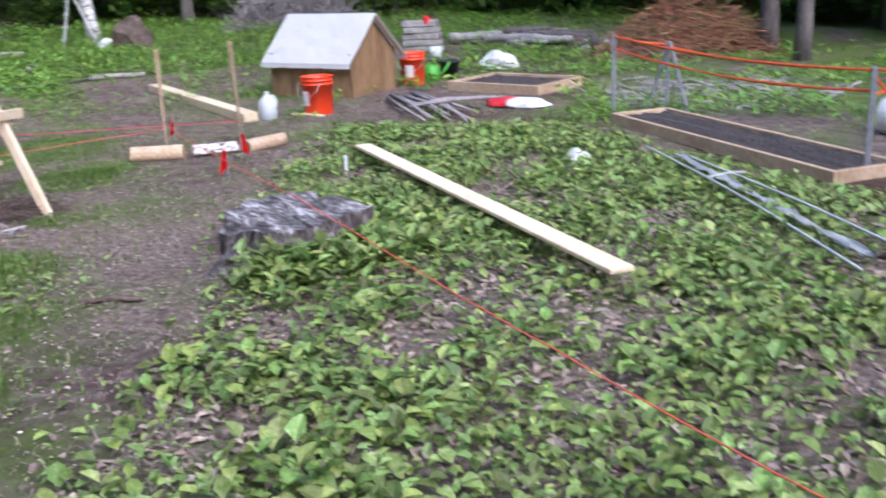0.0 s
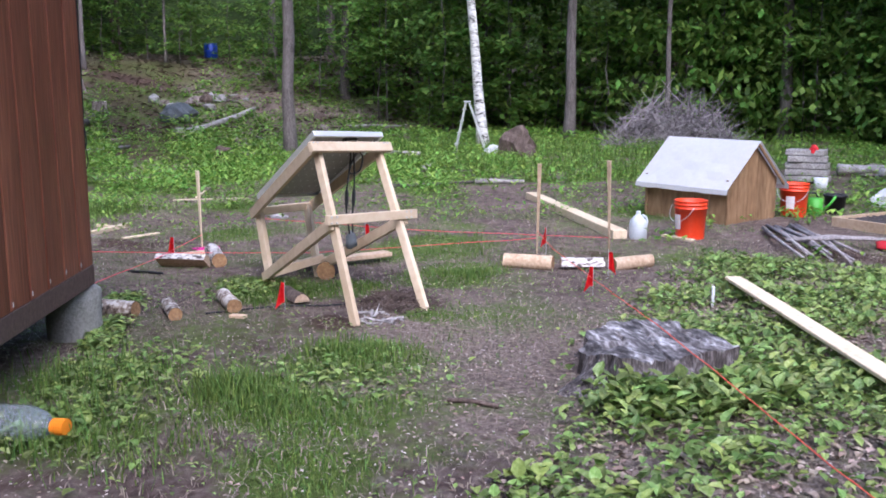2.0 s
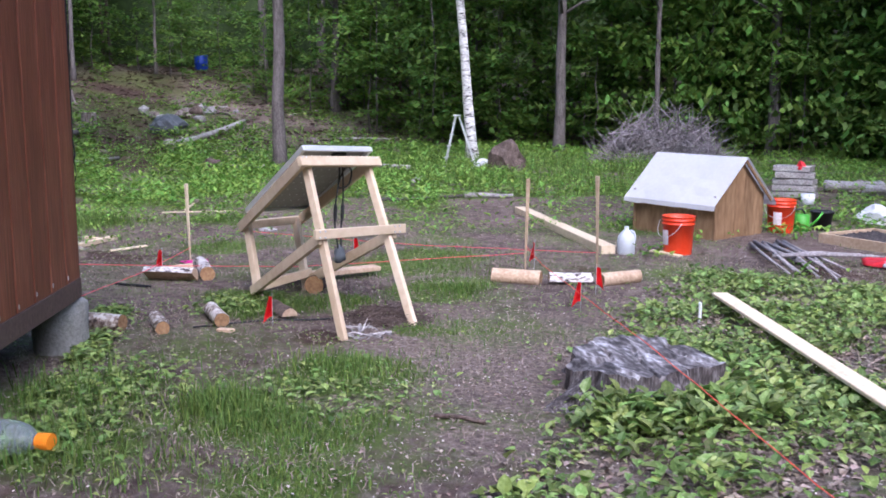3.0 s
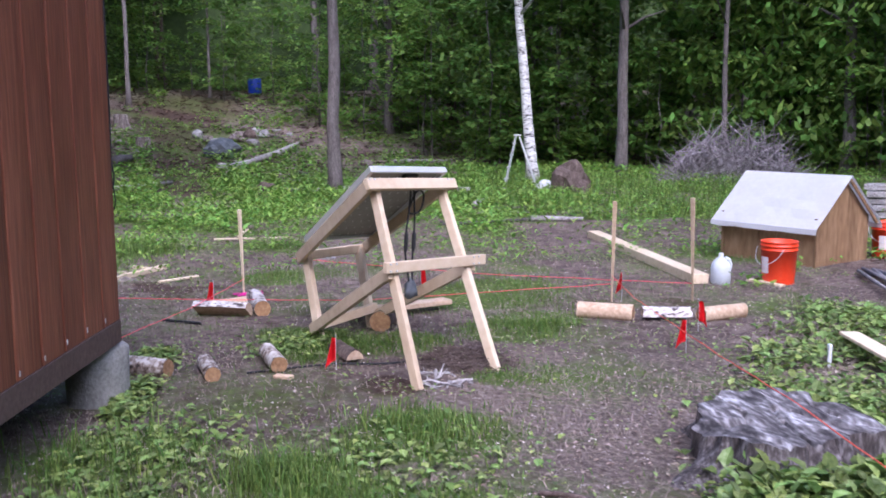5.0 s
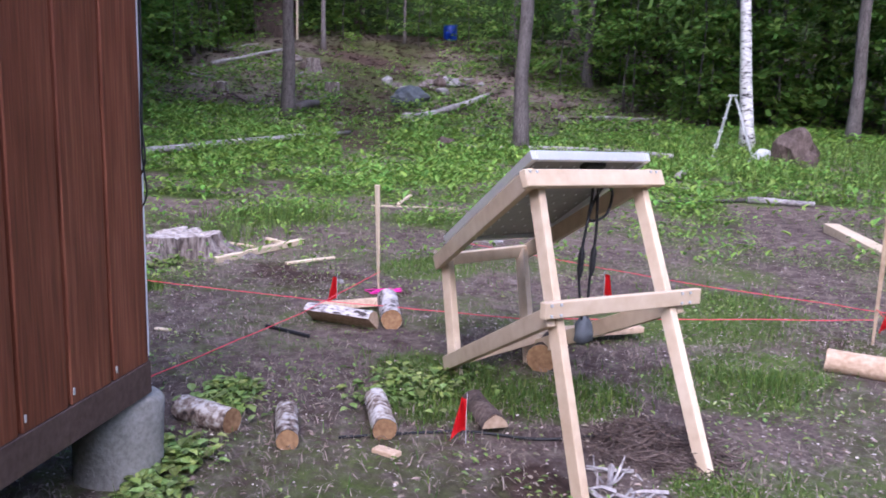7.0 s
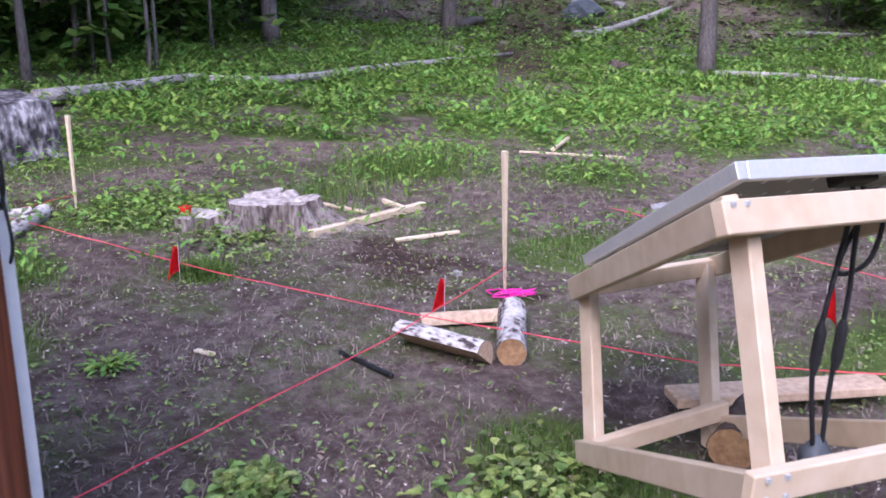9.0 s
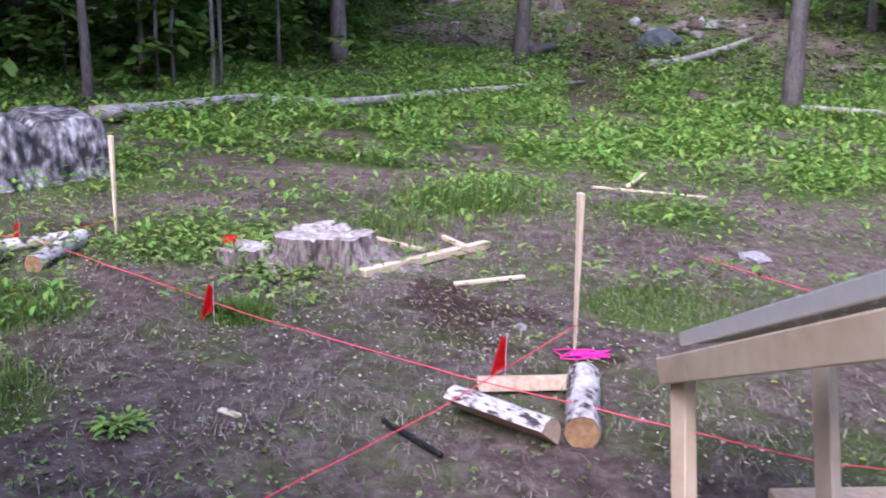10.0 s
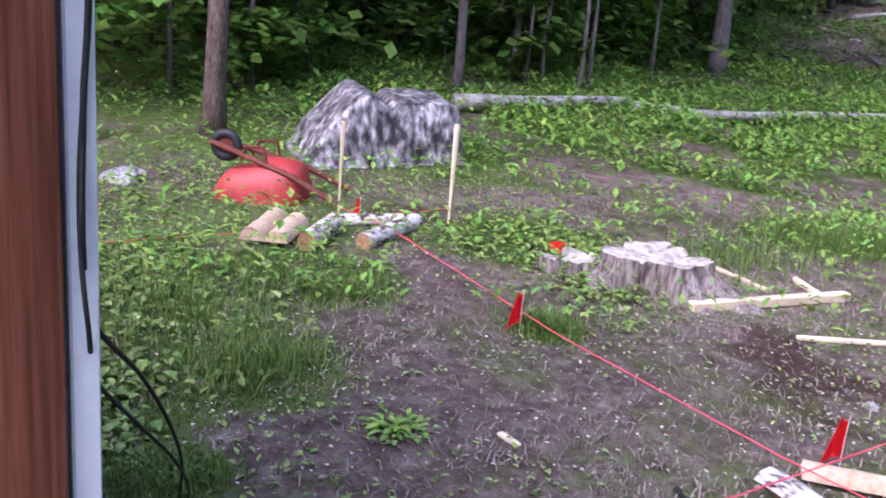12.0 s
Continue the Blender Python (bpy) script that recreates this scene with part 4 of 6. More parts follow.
pitch = math.atan2(RH - EH, DW / 2)
over, lap = 0.108, 0.078
for s in (-1, 1):
    bm = bmesh.new()
    run = (DW / 2 + over) / math.cos(pitch)
    m = Matrix.Translation((LW / 2, DW / 2, RH + 0.02)) @ pose(0, 0, 0, s * -math.degrees(pitch), 0, 0)
    nx, ny = 12, 6
    grid = [[bm.verts.new(m @ Vector(((i / nx - 0.5) * (LW + 2 * lap), s * run * jy / ny, 0.006 * noise.noise((i * 0.9, jy * 1.1, s * 3))))) for i in range(nx + 1)] for jy in range(ny + 1)]
    for a, b in zip(grid, grid[1:]):
        for i in range(nx):
            bm.faces.new((a[i], a[i + 1], b[i + 1], b[i]))
    drop = [bm.verts.new(v.co + Vector((0, s * 0.01, -0.05 - 0.012 * noise.noise((v.co.x * 6, 0, 0))))) for v in grid[-1]]
    for i in range(nx):
        bm.faces.new((grid[-1][i], grid[-1][i + 1], drop[i + 1], drop[i]))
    bmesh.ops.solidify(bm, geom=list(bm.faces), thickness=0.008)
    part("roof_sheet", bm, ROOFWHITE, house, "white roof sheet with a folded drip edge")
    for i in (-1, 1):
        bm = bmesh.new()
        beam(bm, m @ Vector((i * (LW / 2 + lap - 0.03), s * 0.03, -0.022)), m @ Vector((i * (LW / 2 + lap - 0.03), s * (run - 0.03), -0.022)), 0.02, 0.03)
        part("rafter", bm, PLYWOOD, house)


# ---- buckets, jug, bottle, pot ----
def bucket(x, y, turn, label):
    t = thing("bucket", pose(*on(x, y, -0.01), 0, 0, turn), label, "bucket", "orange buckets")
    bm = bmesh.new()
    lathe(bm, [(0, 0.008), (0.125, 0.008), (0.13, 0.0), (0.132, 0.012), (0.148, 0.29), (0.156, 0.292), (0.156, 0.302), (0.149, 0.304), (0.150, 0.325), (0.157, 0.327), (0.157, 0.338), (0.151, 0.34), (0.152, 0.36), (0.158, 0.363), (0.158, 0.37), (0.148, 0.37),
               (0.144, 0.3), (0.126, 0.02), (0, 0.02)], 28)
    part("body", bm, ORANGE, t, smooth=True)
    bm = bmesh.new()
    tube(bm, [(0.16 * math.cos(a), 0.16 * math.sin(a) * 0.55 - 0.09, 0.315 - 0.14 * abs(math.sin(a))) for a in np.linspace(0, -math.pi, 15)], 0.0025, 6)
    part("bail_handle", bm, GALV, t, "thin wire bail handle")
    bm = bmesh.new()
    a0 = -1.95
    for r0, z0, z1, w in ((0.1435, 0.10, 0.24, 0.62),):
        va = [[bm.verts.new(((0.1335 + 0.0577 * z + 0.0025) * math.cos(a0 + w * i / 6), (0.1335 + 0.0577 * z + 0.0025) * math.sin(a0 + w * i / 6), z)) for i in range(7)] for z in (z0, z1)]
        for i in range(6):
            bm.faces.new((va[0][i], va[0][i + 1], va[1][i + 1], va[1][i]))
    part("print", bm, LABEL, t, "pale printed square")
    return t


bucket(-2.28, 8.12, -25, "orange plastic five-gallon bucket standing before the dog house")
bucket(-2.07, 10.15, 10, "orange plastic bucket behind the dog house")
t = thing("water_jug", pose(*on(-2.62, 7.74, -0.005), 0, 0, 20), "translucent white plastic gallon jug of water", "jug")
bm = bmesh.new()
prof = [(0.0, 0.0), (0.066, 0.0), (0.074, 0.012), (0.075, 0.14), (0.068, 0.175), (0.045, 0.215), (0.021, 0.235), (0.019, 0.25)]
rings = lathe(bm, prof, 20)
for v in bm.verts:
    k = 1.0 if v.co.z > 0.2 else 1.13
    v.co.x, v.co.y = v.co.x * k, v.co.y * k * (0.96 if v.co.z < 0.2 else 1)
part("body", bm, JUG, t, smooth=True)
bm = bmesh.new()
lathe(bm, [(0.021, 0.245), (0.021, 0.266), (0.0, 0.267)], 14)
part("cap", bm, WHITEPAINT, t, "white screw cap")
bm = bmesh.new()
tube(bm, [(0.035, 0, 0.232), (0.068, 0, 0.215), (0.083, 0, 0.18), (0.078, 0, 0.135)], 0.011, 8)
part("grip", bm, JUG, t)
t = thing("drink_bottle", pose(*on(-1.93, 1.53, 0.07), 0, 90, 28), "clear plastic bottle with an orange cap lying in the grass", "bottle")
bm = bmesh.new()
lathe(bm, [(0.0, -0.16), (0.065, -0.16), (0.075, -0.14), (0.077, 0.02), (0.06, 0.08), (0.026, 0.12), (0.024, 0.14)], 20)
part("body", bm, CLEARBOTTLE, t, smooth=True)
bm = bmesh.new()
lathe(bm, [(0.034, 0.13), (0.036, 0.19), (0.0, 0.192)], 16)
part("cap", bm, material("orange_cap", two((0.80, 0.22, 0.01), (0.86, 0.28, 0.02)), 5, 0.4, 0.0, 30), t, "bright orange cap")
bm = bmesh.new()
lathe(bm, [(0.0, 0.0), (0.095, 0.0), (0.118, 0.2), (0.13, 0.2), (0.13, 0.225), (0.112, 0.225), (0.09, 0.02), (0, 0.02)], 22)
solid("plant_pot", bm, GLASSBLACK, pose(*on(-1.83, 10.75, -0.005)), "black plastic nursery pot", "pot", smooth=True)
t = thing("watering_can", pose(*on(-1.95, 10.45, -0.005), 0, 0, 30), "green plastic watering can with a dark handle", "watering can")
bm = bmesh.new()
lathe(bm, [(0.0, 0.0), (0.085, 0.0), (0.09, 0.01), (0.085, 0.19), (0.04, 0.2), (0.0, 0.2)], 18)
tube(bm, [(0.07, 0, 0.04), (0.17, 0, 0.14), (0.22, 0, 0.22)], 0.014, 8)
part("body", bm, GREENCAN, t, smooth=True)
bm = bmesh.new()
tube(bm, [(-0.08, 0, 0.06), (-0.13, 0, 0.14), (-0.09, 0, 0.24), (0.0, 0, 0.25), (0.04, 0, 0.19)], 0.012, 8)
part("handle", bm, BLACK, t, "dark handle")


# ---- timber, logs and stakes in the yard ----
def plank(name, p, q, w, h, label, category="board", mat=PINE, group="", lift=0.0, roll=0.0):
    a, b = Vector(on(*p, h / 2 + lift)), Vector(on(*q, h / 2 + lift))
    turn, length = along(a, b)
    bm = bmesh.new()
    box(bm, (length, w, h), (0, 0, 0), bevel=0.004)
    return solid(name, bm, mat, Matrix.Translation((a + b) / 2) @ turn @ pose(0, 0, 0, roll, 0, 0), label, category, group)


def log(p, q, r, bark, label, group="", half=False, sink=0.01, lift=0.0, roll=0.0, sides=12):
    """A round or split piece of firewood: bark outside, wood inside."""
    a, b = Vector(on(*p, r - sink + lift)), Vector(on(*q, r - sink + lift))
    turn, length = along(a, b)
    seed = p[0] * 7.3 + p[1] * 3.1
    t = thing("firewood_log", Matrix.Translation(a) @ turn @ pose(0, 0, 0, roll, 0, 0), label, "log", group)
    bm = bmesh.new()
    steps = 5
    rings = []
    arc = range(sides) if not half else range(sides // 2 + 1)
    for i in range(steps + 1):
        ring = []
        for k in arc:
            th = 2 * math.pi * k / sides if not half else math.pi * k / (sides // 2)
            rr = r * (1 + 0.13 * noise.noise((k * 0.7 + seed, i * 0.6, seed)))
            ring.append(bm.verts.new((length * i / steps + (0.012 * noise.noise((k * 0.9, seed, i)) if i in (0, steps) else 0), rr * math.cos(th), rr * math.sin(th) - (0.35 * r if half else 0))))
        rings.append(ring)
    m = len(rings[0])
    for a0, b0 in zip(rings, rings[1:]):
        for k in range(m if not half else m - 1):
            bm.faces.new((a0[k], a0[(k + 1) % m], b0[(k + 1) % m], b0[k]))
    bark_part = part("bark", bm, bark, t, smooth=True)
    bm = bmesh.new()
    ends = []
    for i in (0, steps):
        vs = []
        for k in arc:
            th = 2 * math.pi * k / sides if not half else math.pi * k / (sides // 2)
            rr = 0.97 * r * (1 + 0.13 * noise.noise((k * 0.7 + seed, i * 0.6, seed)))
            vs.append(bm.verts.new((length * i / steps, rr * math.cos(th), rr * math.sin(th) - (0.35 * r if half else 0))))
        bm.faces.new(vs)
        ends.append(vs)
        if not half:
            part("cut_end", bm, ENDGRAIN, t, "sawn end grain")
            bm = bmesh.new()
    if half:
        bm.faces.new((ends[0][0], ends[1][0], ends[1][-1], ends[0][-1]))
        part("split_face", bm, SPLIT, t, "raw split wood")
    else:
        bm.free()
    return t


plank("board", (1.31, 3.54), (-0.90, 6.00), 0.115, 0.022, "long fresh pine board lying on the groundcover plants", lift=0.115)
plank("timber_beam", (-5.25, 9.68), (-2.74, 7.62), 0.14, 0.085, "long pale timber lying on bare soil by the dog house", "timber")
for p, q, w, h in (((-6.59, 4.14), (-7.06, 5.06), 0.055, 0.045), ((-6.33, 4.57), (-6.38, 5.0), 0.03, 0.02), ((-7.41, 4.45), (-7.06, 4.65), 0.03, 0.02), ((-7.32, 4.87), (-6.98, 4.93), 0.03, 0.03)):
    plank("lumber_offcut", p, q, w, h, "pale pine offcut lying beside the old stump", "lumber", group="pine offcuts")
plank("lumber_offcut", (-8.68, 6.68), (-7.97, 7.31), 0.03, 0.02, "thin pale strip lying crossed over another", "lumber", group="pine offcuts")
plank("lumber_offcut", (-8.95, 7.35), (-8.46, 6.88), 0.035, 0.025, "short pale strip lying under a longer one", "lumber", group="pine offcuts", lift=0.021)
plank("slab_board", (-3.84, 4.62), (-3.62, 5.40), 0.13, 0.035, "bark-edged slab board under the panel stand", "board", SPLIT, lift=0.05)
plank("board", (-5.1, 3.2), (-5.02, 3.26), 0.03, 0.012, "small pale wood scrap on the soil", "wood scrap")
plank("marker_peg", (-0.86, 5.6), (-0.842, 5.578), 0.018, 0.14, "short white peg standing among the leaves", "peg", WHITEPAINT)
plank("wood_scrap", (-2.50, 8.02), (-2.15, 7.93), 0.07, 0.02, "pale wood scrap under the bucket", "wood scrap")
plank("wood_scrap", (-3.02, 3.36), (-2.92, 3.40), 0.05, 0.02, "small pale chip of wood by the logs", "wood scrap", SPLIT)

BIRCHDARK = material("brown_birch_bark", ((0.37, (0.05, 0.035, 0.03)), (0.44, (0.20, 0.145, 0.115)), (0.50, (0.38, 0.32, 0.27)), (0.57, (0.62, 0.58, 0.54))), 9, 0.85, 0.5, 28, (1.5, 1.5, 1.5))
G1, G2, G3 = "logs by the shed", "logs round the stake holes", "logs by the far stakes"
log((-3.72, 2.86), (-3.47, 2.97), 0.055, BIRCHDARK, "short birch log beside the shed pier", G1)
log((-3.20, 3.08), (-3.50, 3.22), 0.045, BIRCHDARK, "short birch log with flaking white bark", G1)
log((-3.10, 3.45), (-3.42, 3.60), 0.050, BIRCHDARK, "short brown and white birch log", G1)
log((-2.92, 3.86), (-3.22, 3.97), 0.055, BROWNBARK, "dark split log behind a red flag", G1, half=True)
log((-2.72, 5.80), (-2.36, 5.95), 0.062, SPLIT, "peeled pale log by the stakes", G2)
log((-2.33, 6.02), (-2.08, 6.24), 0.062, BIRCH, "birch log split in half by the stakes", G2, half=True)
log((-2.0, 6.25), (-1.86, 6.60), 0.055, SPLIT, "peeled pale log at the edge of the leaves", G2)
log((-4.82, 4.0), (-4.46, 4.21), 0.072, BIRCH, "half-split birch log with white bark up", G2, half=True, roll=-38)
log((-4.44, 4.31), (-4.88, 4.55), 0.062, BIRCH, "round birch log with flaking bark", G2)
log((-4.98, 4.15), (-4.88, 4.52), 0.044, SPLIT, "split pale log lying between two birch logs", G2, half=True)
log((-7.50, 2.26), (-7.62, 2.66), 0.040, BIRCH, "thin birch log by the stakes", G3)
log((-7.07, 2.50), (-7.58, 2.74), 0.050, BIRCH, "birch log lying by the stakes", G3)
log((-6.95, 1.93), (-7.42, 1.96), 0.070, SPLIT, "split piece of pale firewood", G3, half=True)
log((-6.94, 2.06), (-7.38, 2.09), 0.065, SPLIT, "split piece of pale firewood", G3, half=True)
log((-6.95, 2.22), (-7.36, 2.30), 0.058, BIRCH, "short birch log beside split firewood", G3)
log((-3.45, 4.55), (-3.62, 4.80), 0.075, BROWNBARK, "short brown log propping the slab board", G1)

STAKES = [(-5.23, 4.70, 0.70, 1.5, 0), (-2.86, 6.44, 0.78, 0, 1), (-2.40, 6.86, 0.80, 1, -1), (-7.72, 2.93, 0.61, 0, 0.5), (-7.72, 2.27, 0.575, 0, 1)]
for x, y, h, ax, ay in STAKES:
    bm = bmesh.new()
    box(bm, (0.034, 0.022, h + 0.1), (0, 0, h / 2 - 0.05), bevel=0.003)
    for v in bm.verts:
        if v.co.z < 0:
            v.co.x *= 0.3
            v.co.y *= 0.3
    solid("survey_stake", bm, PINE if x < -5 else BEDWOOD, pose(*on(x, y), ax, ay, rnd.uniform(0, 60)), "upright pale pine survey stake driven into soil", "stake", "survey stakes")


def flag(x, y, zc, turn, tilt=0.0):
    """A drooping square of red plastic on a thin wire."""
    t = thing("marker_flag", pose(x, y, lie(x, y), tilt, 0, turn), "red plastic marker flag drooping on a thin wire", "flag", "red marker flags")
    bm = bmesh.new()
    tube(bm, [(0, 0, -0.05), (0.002, 0, zc), (0, 0, zc + 0.095)], 0.0014, 5)
    part("wire", bm, GALV, t, "thin steel wire")
    bm = bmesh.new()
    grid = []
    for i in range(7):
        s = i / 6
        row = []
        for k in range(6):
            d = k / 5
            row.append(bm.verts.new((0.062 * d * (1 - 0.35 * s * 0) * (0.45 + 0.55 * s), 0.014 * math.sin(d * 5 + s * 3) * d, zc + 0.075 - 0.13 * s - 0.05 * d * d * s + 0.0 * d)))
        grid.append(row)
    for a, b in zip(grid, grid[1:]):
        for k in range(5):
            bm.faces.new((a[k], a[k + 1], b[k + 1], b[k]))
    bmesh.ops.solidify(bm, geom=list(bm.faces), thickness=0.0012)
    part("cloth", bm, FLAGRED, t, "red drooping plastic square", smooth=True)
    return t


for x, y, zc, turn in ((-1.62, 5.36, 0.13, 200), (-1.86, 5.95, 0.13, 40), (-2.82, 6.52, 0.15, 160), (-2.90, 3.70, 0.11, 210), (-5.05, 4.30, 0.10, 230), (-4.20, 5.70, 0.14, 60), (-6.05, 3.30, 0.11, 250), (-7.62, 2.41, 0.07, 240)):
    flag(x, y, zc, turn)


def line(points, mat, label):
    pts = []
    for a, b in zip(points, points[1:]):
        a, b = Vector(a), Vector(b)
        k = max(2, int((b - a).length / 0.12))
        for i in range(k):
            p = a.lerp(b, i / k)
            pts.append(p + Vector((0, 0, 0.006 * noise.noise(p * 4))))
    pts.append(Vector(points[-1]))
    bm = bmesh.new()
    tube(bm, pts, 0.0026, 5)
    return solid("mason_line", bm, mat, Matrix(), label, "string", "layout strings", smooth=True)


line([(-3.5, 2.12, 0.13), (-4.64, 3.86, 0.11), (-5.23, 4.71, 0.14)], STRING, "bright pink mason line strung low from the shed to a stake")
line([(-7.72, 2.28, 0.08), (-7.4, 2.58, 0.08), (-5.88, 3.42, 0.09), (-4.93, 4.05, 0.1), (-3.95, 4.88, 0.1), (-2.86, 6.45, 0.14)], STRING, "pink mason line strung low across the yard")
line([(-2.86, 6.44, 0.2), (-2.4, 6.02, 0.15), (-1.13, 4.82, 0.17), (-0.28, 3.8, 0.31), (0.83, 2.91, 0.2), (1.8, 2.01, 0.2), (2.9, 1.1, 0.2)], STRINGORANGE, "orange and pink mason line running over the stump")
line([(-6.6, 1.0, 0.03), (-7.2, 1.95, 0.04), (-7.72, 2.45, 0.05), (-8.1, 2.95, 0.05)], STRINGORANGE, "orange mason line past the far stakes")
line([(-2.4, 6.86, 0.14), (-4.3, 6.5, 0.06), (-6.4, 6.1, 0.04)], STRING, "pink mason line behind the panel stand")
bm = bmesh.new()
tube(bm, [(0.11 * noise.noise((i * 0.31, 1, 0)) * 1.1, 0.15 * noise.noise((i * 0.27, 5, 0)) * 1.2, 0.018 + 0.016 * noise.noise((i * 0.5, 9, 0))) for i in range(150)], 0.0034, 4)
solid("ribbon_tangle", bm, MAGENTA, Matrix.Translation(on(-5.18, 4.72)), "tangled bright magenta line at the foot of a stake", "string")
cable("iron_rod", [on(-4.82, 3.73, 0.012), on(-4.66, 3.78, 0.014), on(-4.50, 3.83, 0.012)], 0.011, BLACK, "short dark rod lying on the soil", "rod")
cable("stick", [on(-0.93, 3.02, 0.012), on(-0.82, 3.06, 0.02), on(-0.70, 3.10, 0.012)], 0.012, BROWNBARK, "short dark stick on the soil", "stick")
cable("ground_cable", [on(-3.2, 3.3, 0.008), on(-3.0, 3.75, 0.008), on(-2.75, 4.0, 0.008), on(-2.6, 4.5, 0.008)], 0.006, BLACK, "thin black cable along the ground")
cable("shed_cable", [SHED @ Vector((-0.034, -0.016, 2.4)), SHED @ Vector((-0.032, -0.016, 1.5)), SHED @ Vector((-0.020, -0.016, 1.25)), SHED @ Vector((-0.016, -0.014, 1.08)), (-3.45, 2.52, 0.92), (-3.70, 2.5, 0.73), (-4.02, 2.45, 0.47), (-4.35, 2.37, 0.2), (-4.49, 2.32, 0.02)], 0.0042, BLACK, "black cable hanging from the shed corner to the ground")
cable("shed_cable", [SHED @ Vector((-0.034, -0.012, 2.4)), SHED @ Vector((-0.030, -0.012, 1.5)), SHED @ Vector((-0.012, -0.012, 1.15)), SHED @ Vector((-0.020, -0.010, 0.98)), (-3.40, 2.54, 0.86), (-3.66, 2.51, 0.66), (-3.98, 2.47, 0.42), (-4.31, 2.4, 0.16), (-4.46, 2.35, 0.02)], 0.0034, BLACK, "second thin black cable at the shed corner")


# ---- stumps ----
def stump(name, x, y, r, h, mat, label, seed, flare=1.5, ragged=0.05, turn=0, wide=1.0, gap=3.9):
    """A rotten stump: fluted sides with deep creases, spreading root toes and a splintered top with cracks along the grain."""
    rs = random.Random(int(seed * 100))
    bm = bmesh.new()
    sides, rows = 150, 10
    creases = [(rs.uniform(0, 6.28), rs.uniform(0.07, 0.24), rs.uniform(0.12, 0.40)) for _ in range(9)]
    toes = [(rs.uniform(0, 6.28), rs.uniform(0.14, 0.30), rs.uniform(0.4, 1.2)) for _ in range(6)]
    gap_at = gap - radians(turn)

    def bell(th, a, w):
        d = (th - a + math.pi) % (2 * math.pi) - math.pi
        return math.exp(-(d / w) ** 2)

    def crown_z(px, py):
        grain = noise.noise((px * 2.5, py * 11, seed)) + 0.4 * noise.noise((px * 4, py * 17, seed + 4))
        crack = max(0.0, 1 - abs(noise.noise((px * 1.6, py * 7, seed + 9))) / 0.07)
        return ragged * (0.8 * grain + 0.5 * noise.noise((px * 3, py * 3, seed + 2))) - 0.9 * ragged * crack

    rings = []
    for i in range(rows + 1):
        q = i / rows
        ring = []
        for k in range(sides):
            th = 2 * math.pi * k / sides
            groove = min(0.42, sum(g * bell(th, a, w) for a, w, g in creases))
            toe = sum(g * bell(th, a, w) for a, w, g in toes)
            rr = r * (1 + 0.24 * noise.noise((math.cos(th) * 1.6, math.sin(th) * 1.6, seed)) + 0.12 * noise.noise((math.cos(th) * 5, math.sin(th) * 5, seed + 6)) - groove * (0.55 + 0.45 * q) + (flare - 1) * (1 - q) ** 2.0 * toe + 0.04 * noise.noise((th * 12, q * 2.0, seed)))
            px, py = rr * math.cos(th) * wide, rr * math.sin(th)
            low = 0.30 * bell(th, gap_at, 0.5) + 0.25 * groove
            z = -0.05 + (h + 0.05) * q * (1 - low * q) + crown_z(px, py) * q ** 3
            ring.append(bm.verts.new((px, py, z)))
        rings.append(ring)
    for q in np.linspace(0.965, 0.05, 22):
        ring = []
        for k in range(sides):
            top = rings[rows][k].co
            px, py = top.x * q, top.y * q
            rim = top.z - crown_z(top.x, top.y)
            ring.append(bm.verts.new((px, py, h + (rim - h) * max(0, q - 0.35) / 0.65 + crown_z(px, py) - 0.02 * (1 - q))))
        rings.append(ring)
    for a, b in zip(rings, rings[1:]):
        for k in range(sides):
            bm.faces.new((a[k], a[(k + 1) % sides], b[(k + 1) % sides], b[k]))
    bm.faces.new(rings[-1])
    bm.faces.ensure_lookup_table()
    for i, f in enumerate(bm.faces):
        f.material_index = 1 if i >= rows * sides else 0
    return solid(name, bm, mat, pose(*on(x, y), 0, 0, turn), label, "stump", smooth=False)


# Silvered wood; the palest stop also paints in the top's white highlights.
STUMPTOP = material("silvered_highlit_stump_top", ((0.38, (0.035, 0.030, 0.030)), (0.47, (0.115, 0.102, 0.10)), (0.55, (0.27, 0.25, 0.25)), (0.65, (0.64, 0.62, 0.62))), 4, 0.8, 0.6, 14, (1.0, 2.8, 1))
STUMPMID = material("brown_grey_root_wood", ((0.36, (0.07, 0.052, 0.044)), (0.5, (0.21, 0.17, 0.15)), (0.66, (0.40, 0.35, 0.32))), 7, 0.9, 1.0, 26, (2.5, 2.5, 0.6))
STUMPSIDE = material("dark_rotten_stump_bark", ((0.36, (0.03, 0.024, 0.022)), (0.5, (0.085, 0.07, 0.066)), (0.66, (0.30, 0.27, 0.265))), 7, 0.9, 1.0, 30, (2.5, 2.5, 0.6))
PALESTUMP = material("pale_cut_stump_wood", ((0.34, (0.14, 0.11, 0.095)), (0.48, (0.36, 0.31, 0.28)), (0.64, (0.62, 0.56, 0.52))), 8, 0.85, 0.8, 30)
stump("tree_stump", -0.43, 4.0, 0.37, 0.185, [STUMPSIDE, STUMPTOP], "weathered grey tree stump with a splintered top and hollow rotten sides", 4.2, 1.7, 0.028, -35, 1.12)
stump("tree_stump", -6.93, 3.98, 0.22, 0.19, [STUMPMID, PALESTUMP], "low pale tree stump with a rough-cut top and roots", 8.7, 2.5, 0.026, 60, 1.2)
stump("stump_fragment", -7.12, 3.60, 0.15, 0.07, [STUMPMID, PALESTUMP], "broken lower piece of the pale stump", 2.9, 1.5, 0.02, 20, 1.2)
bm = bmesh.new()
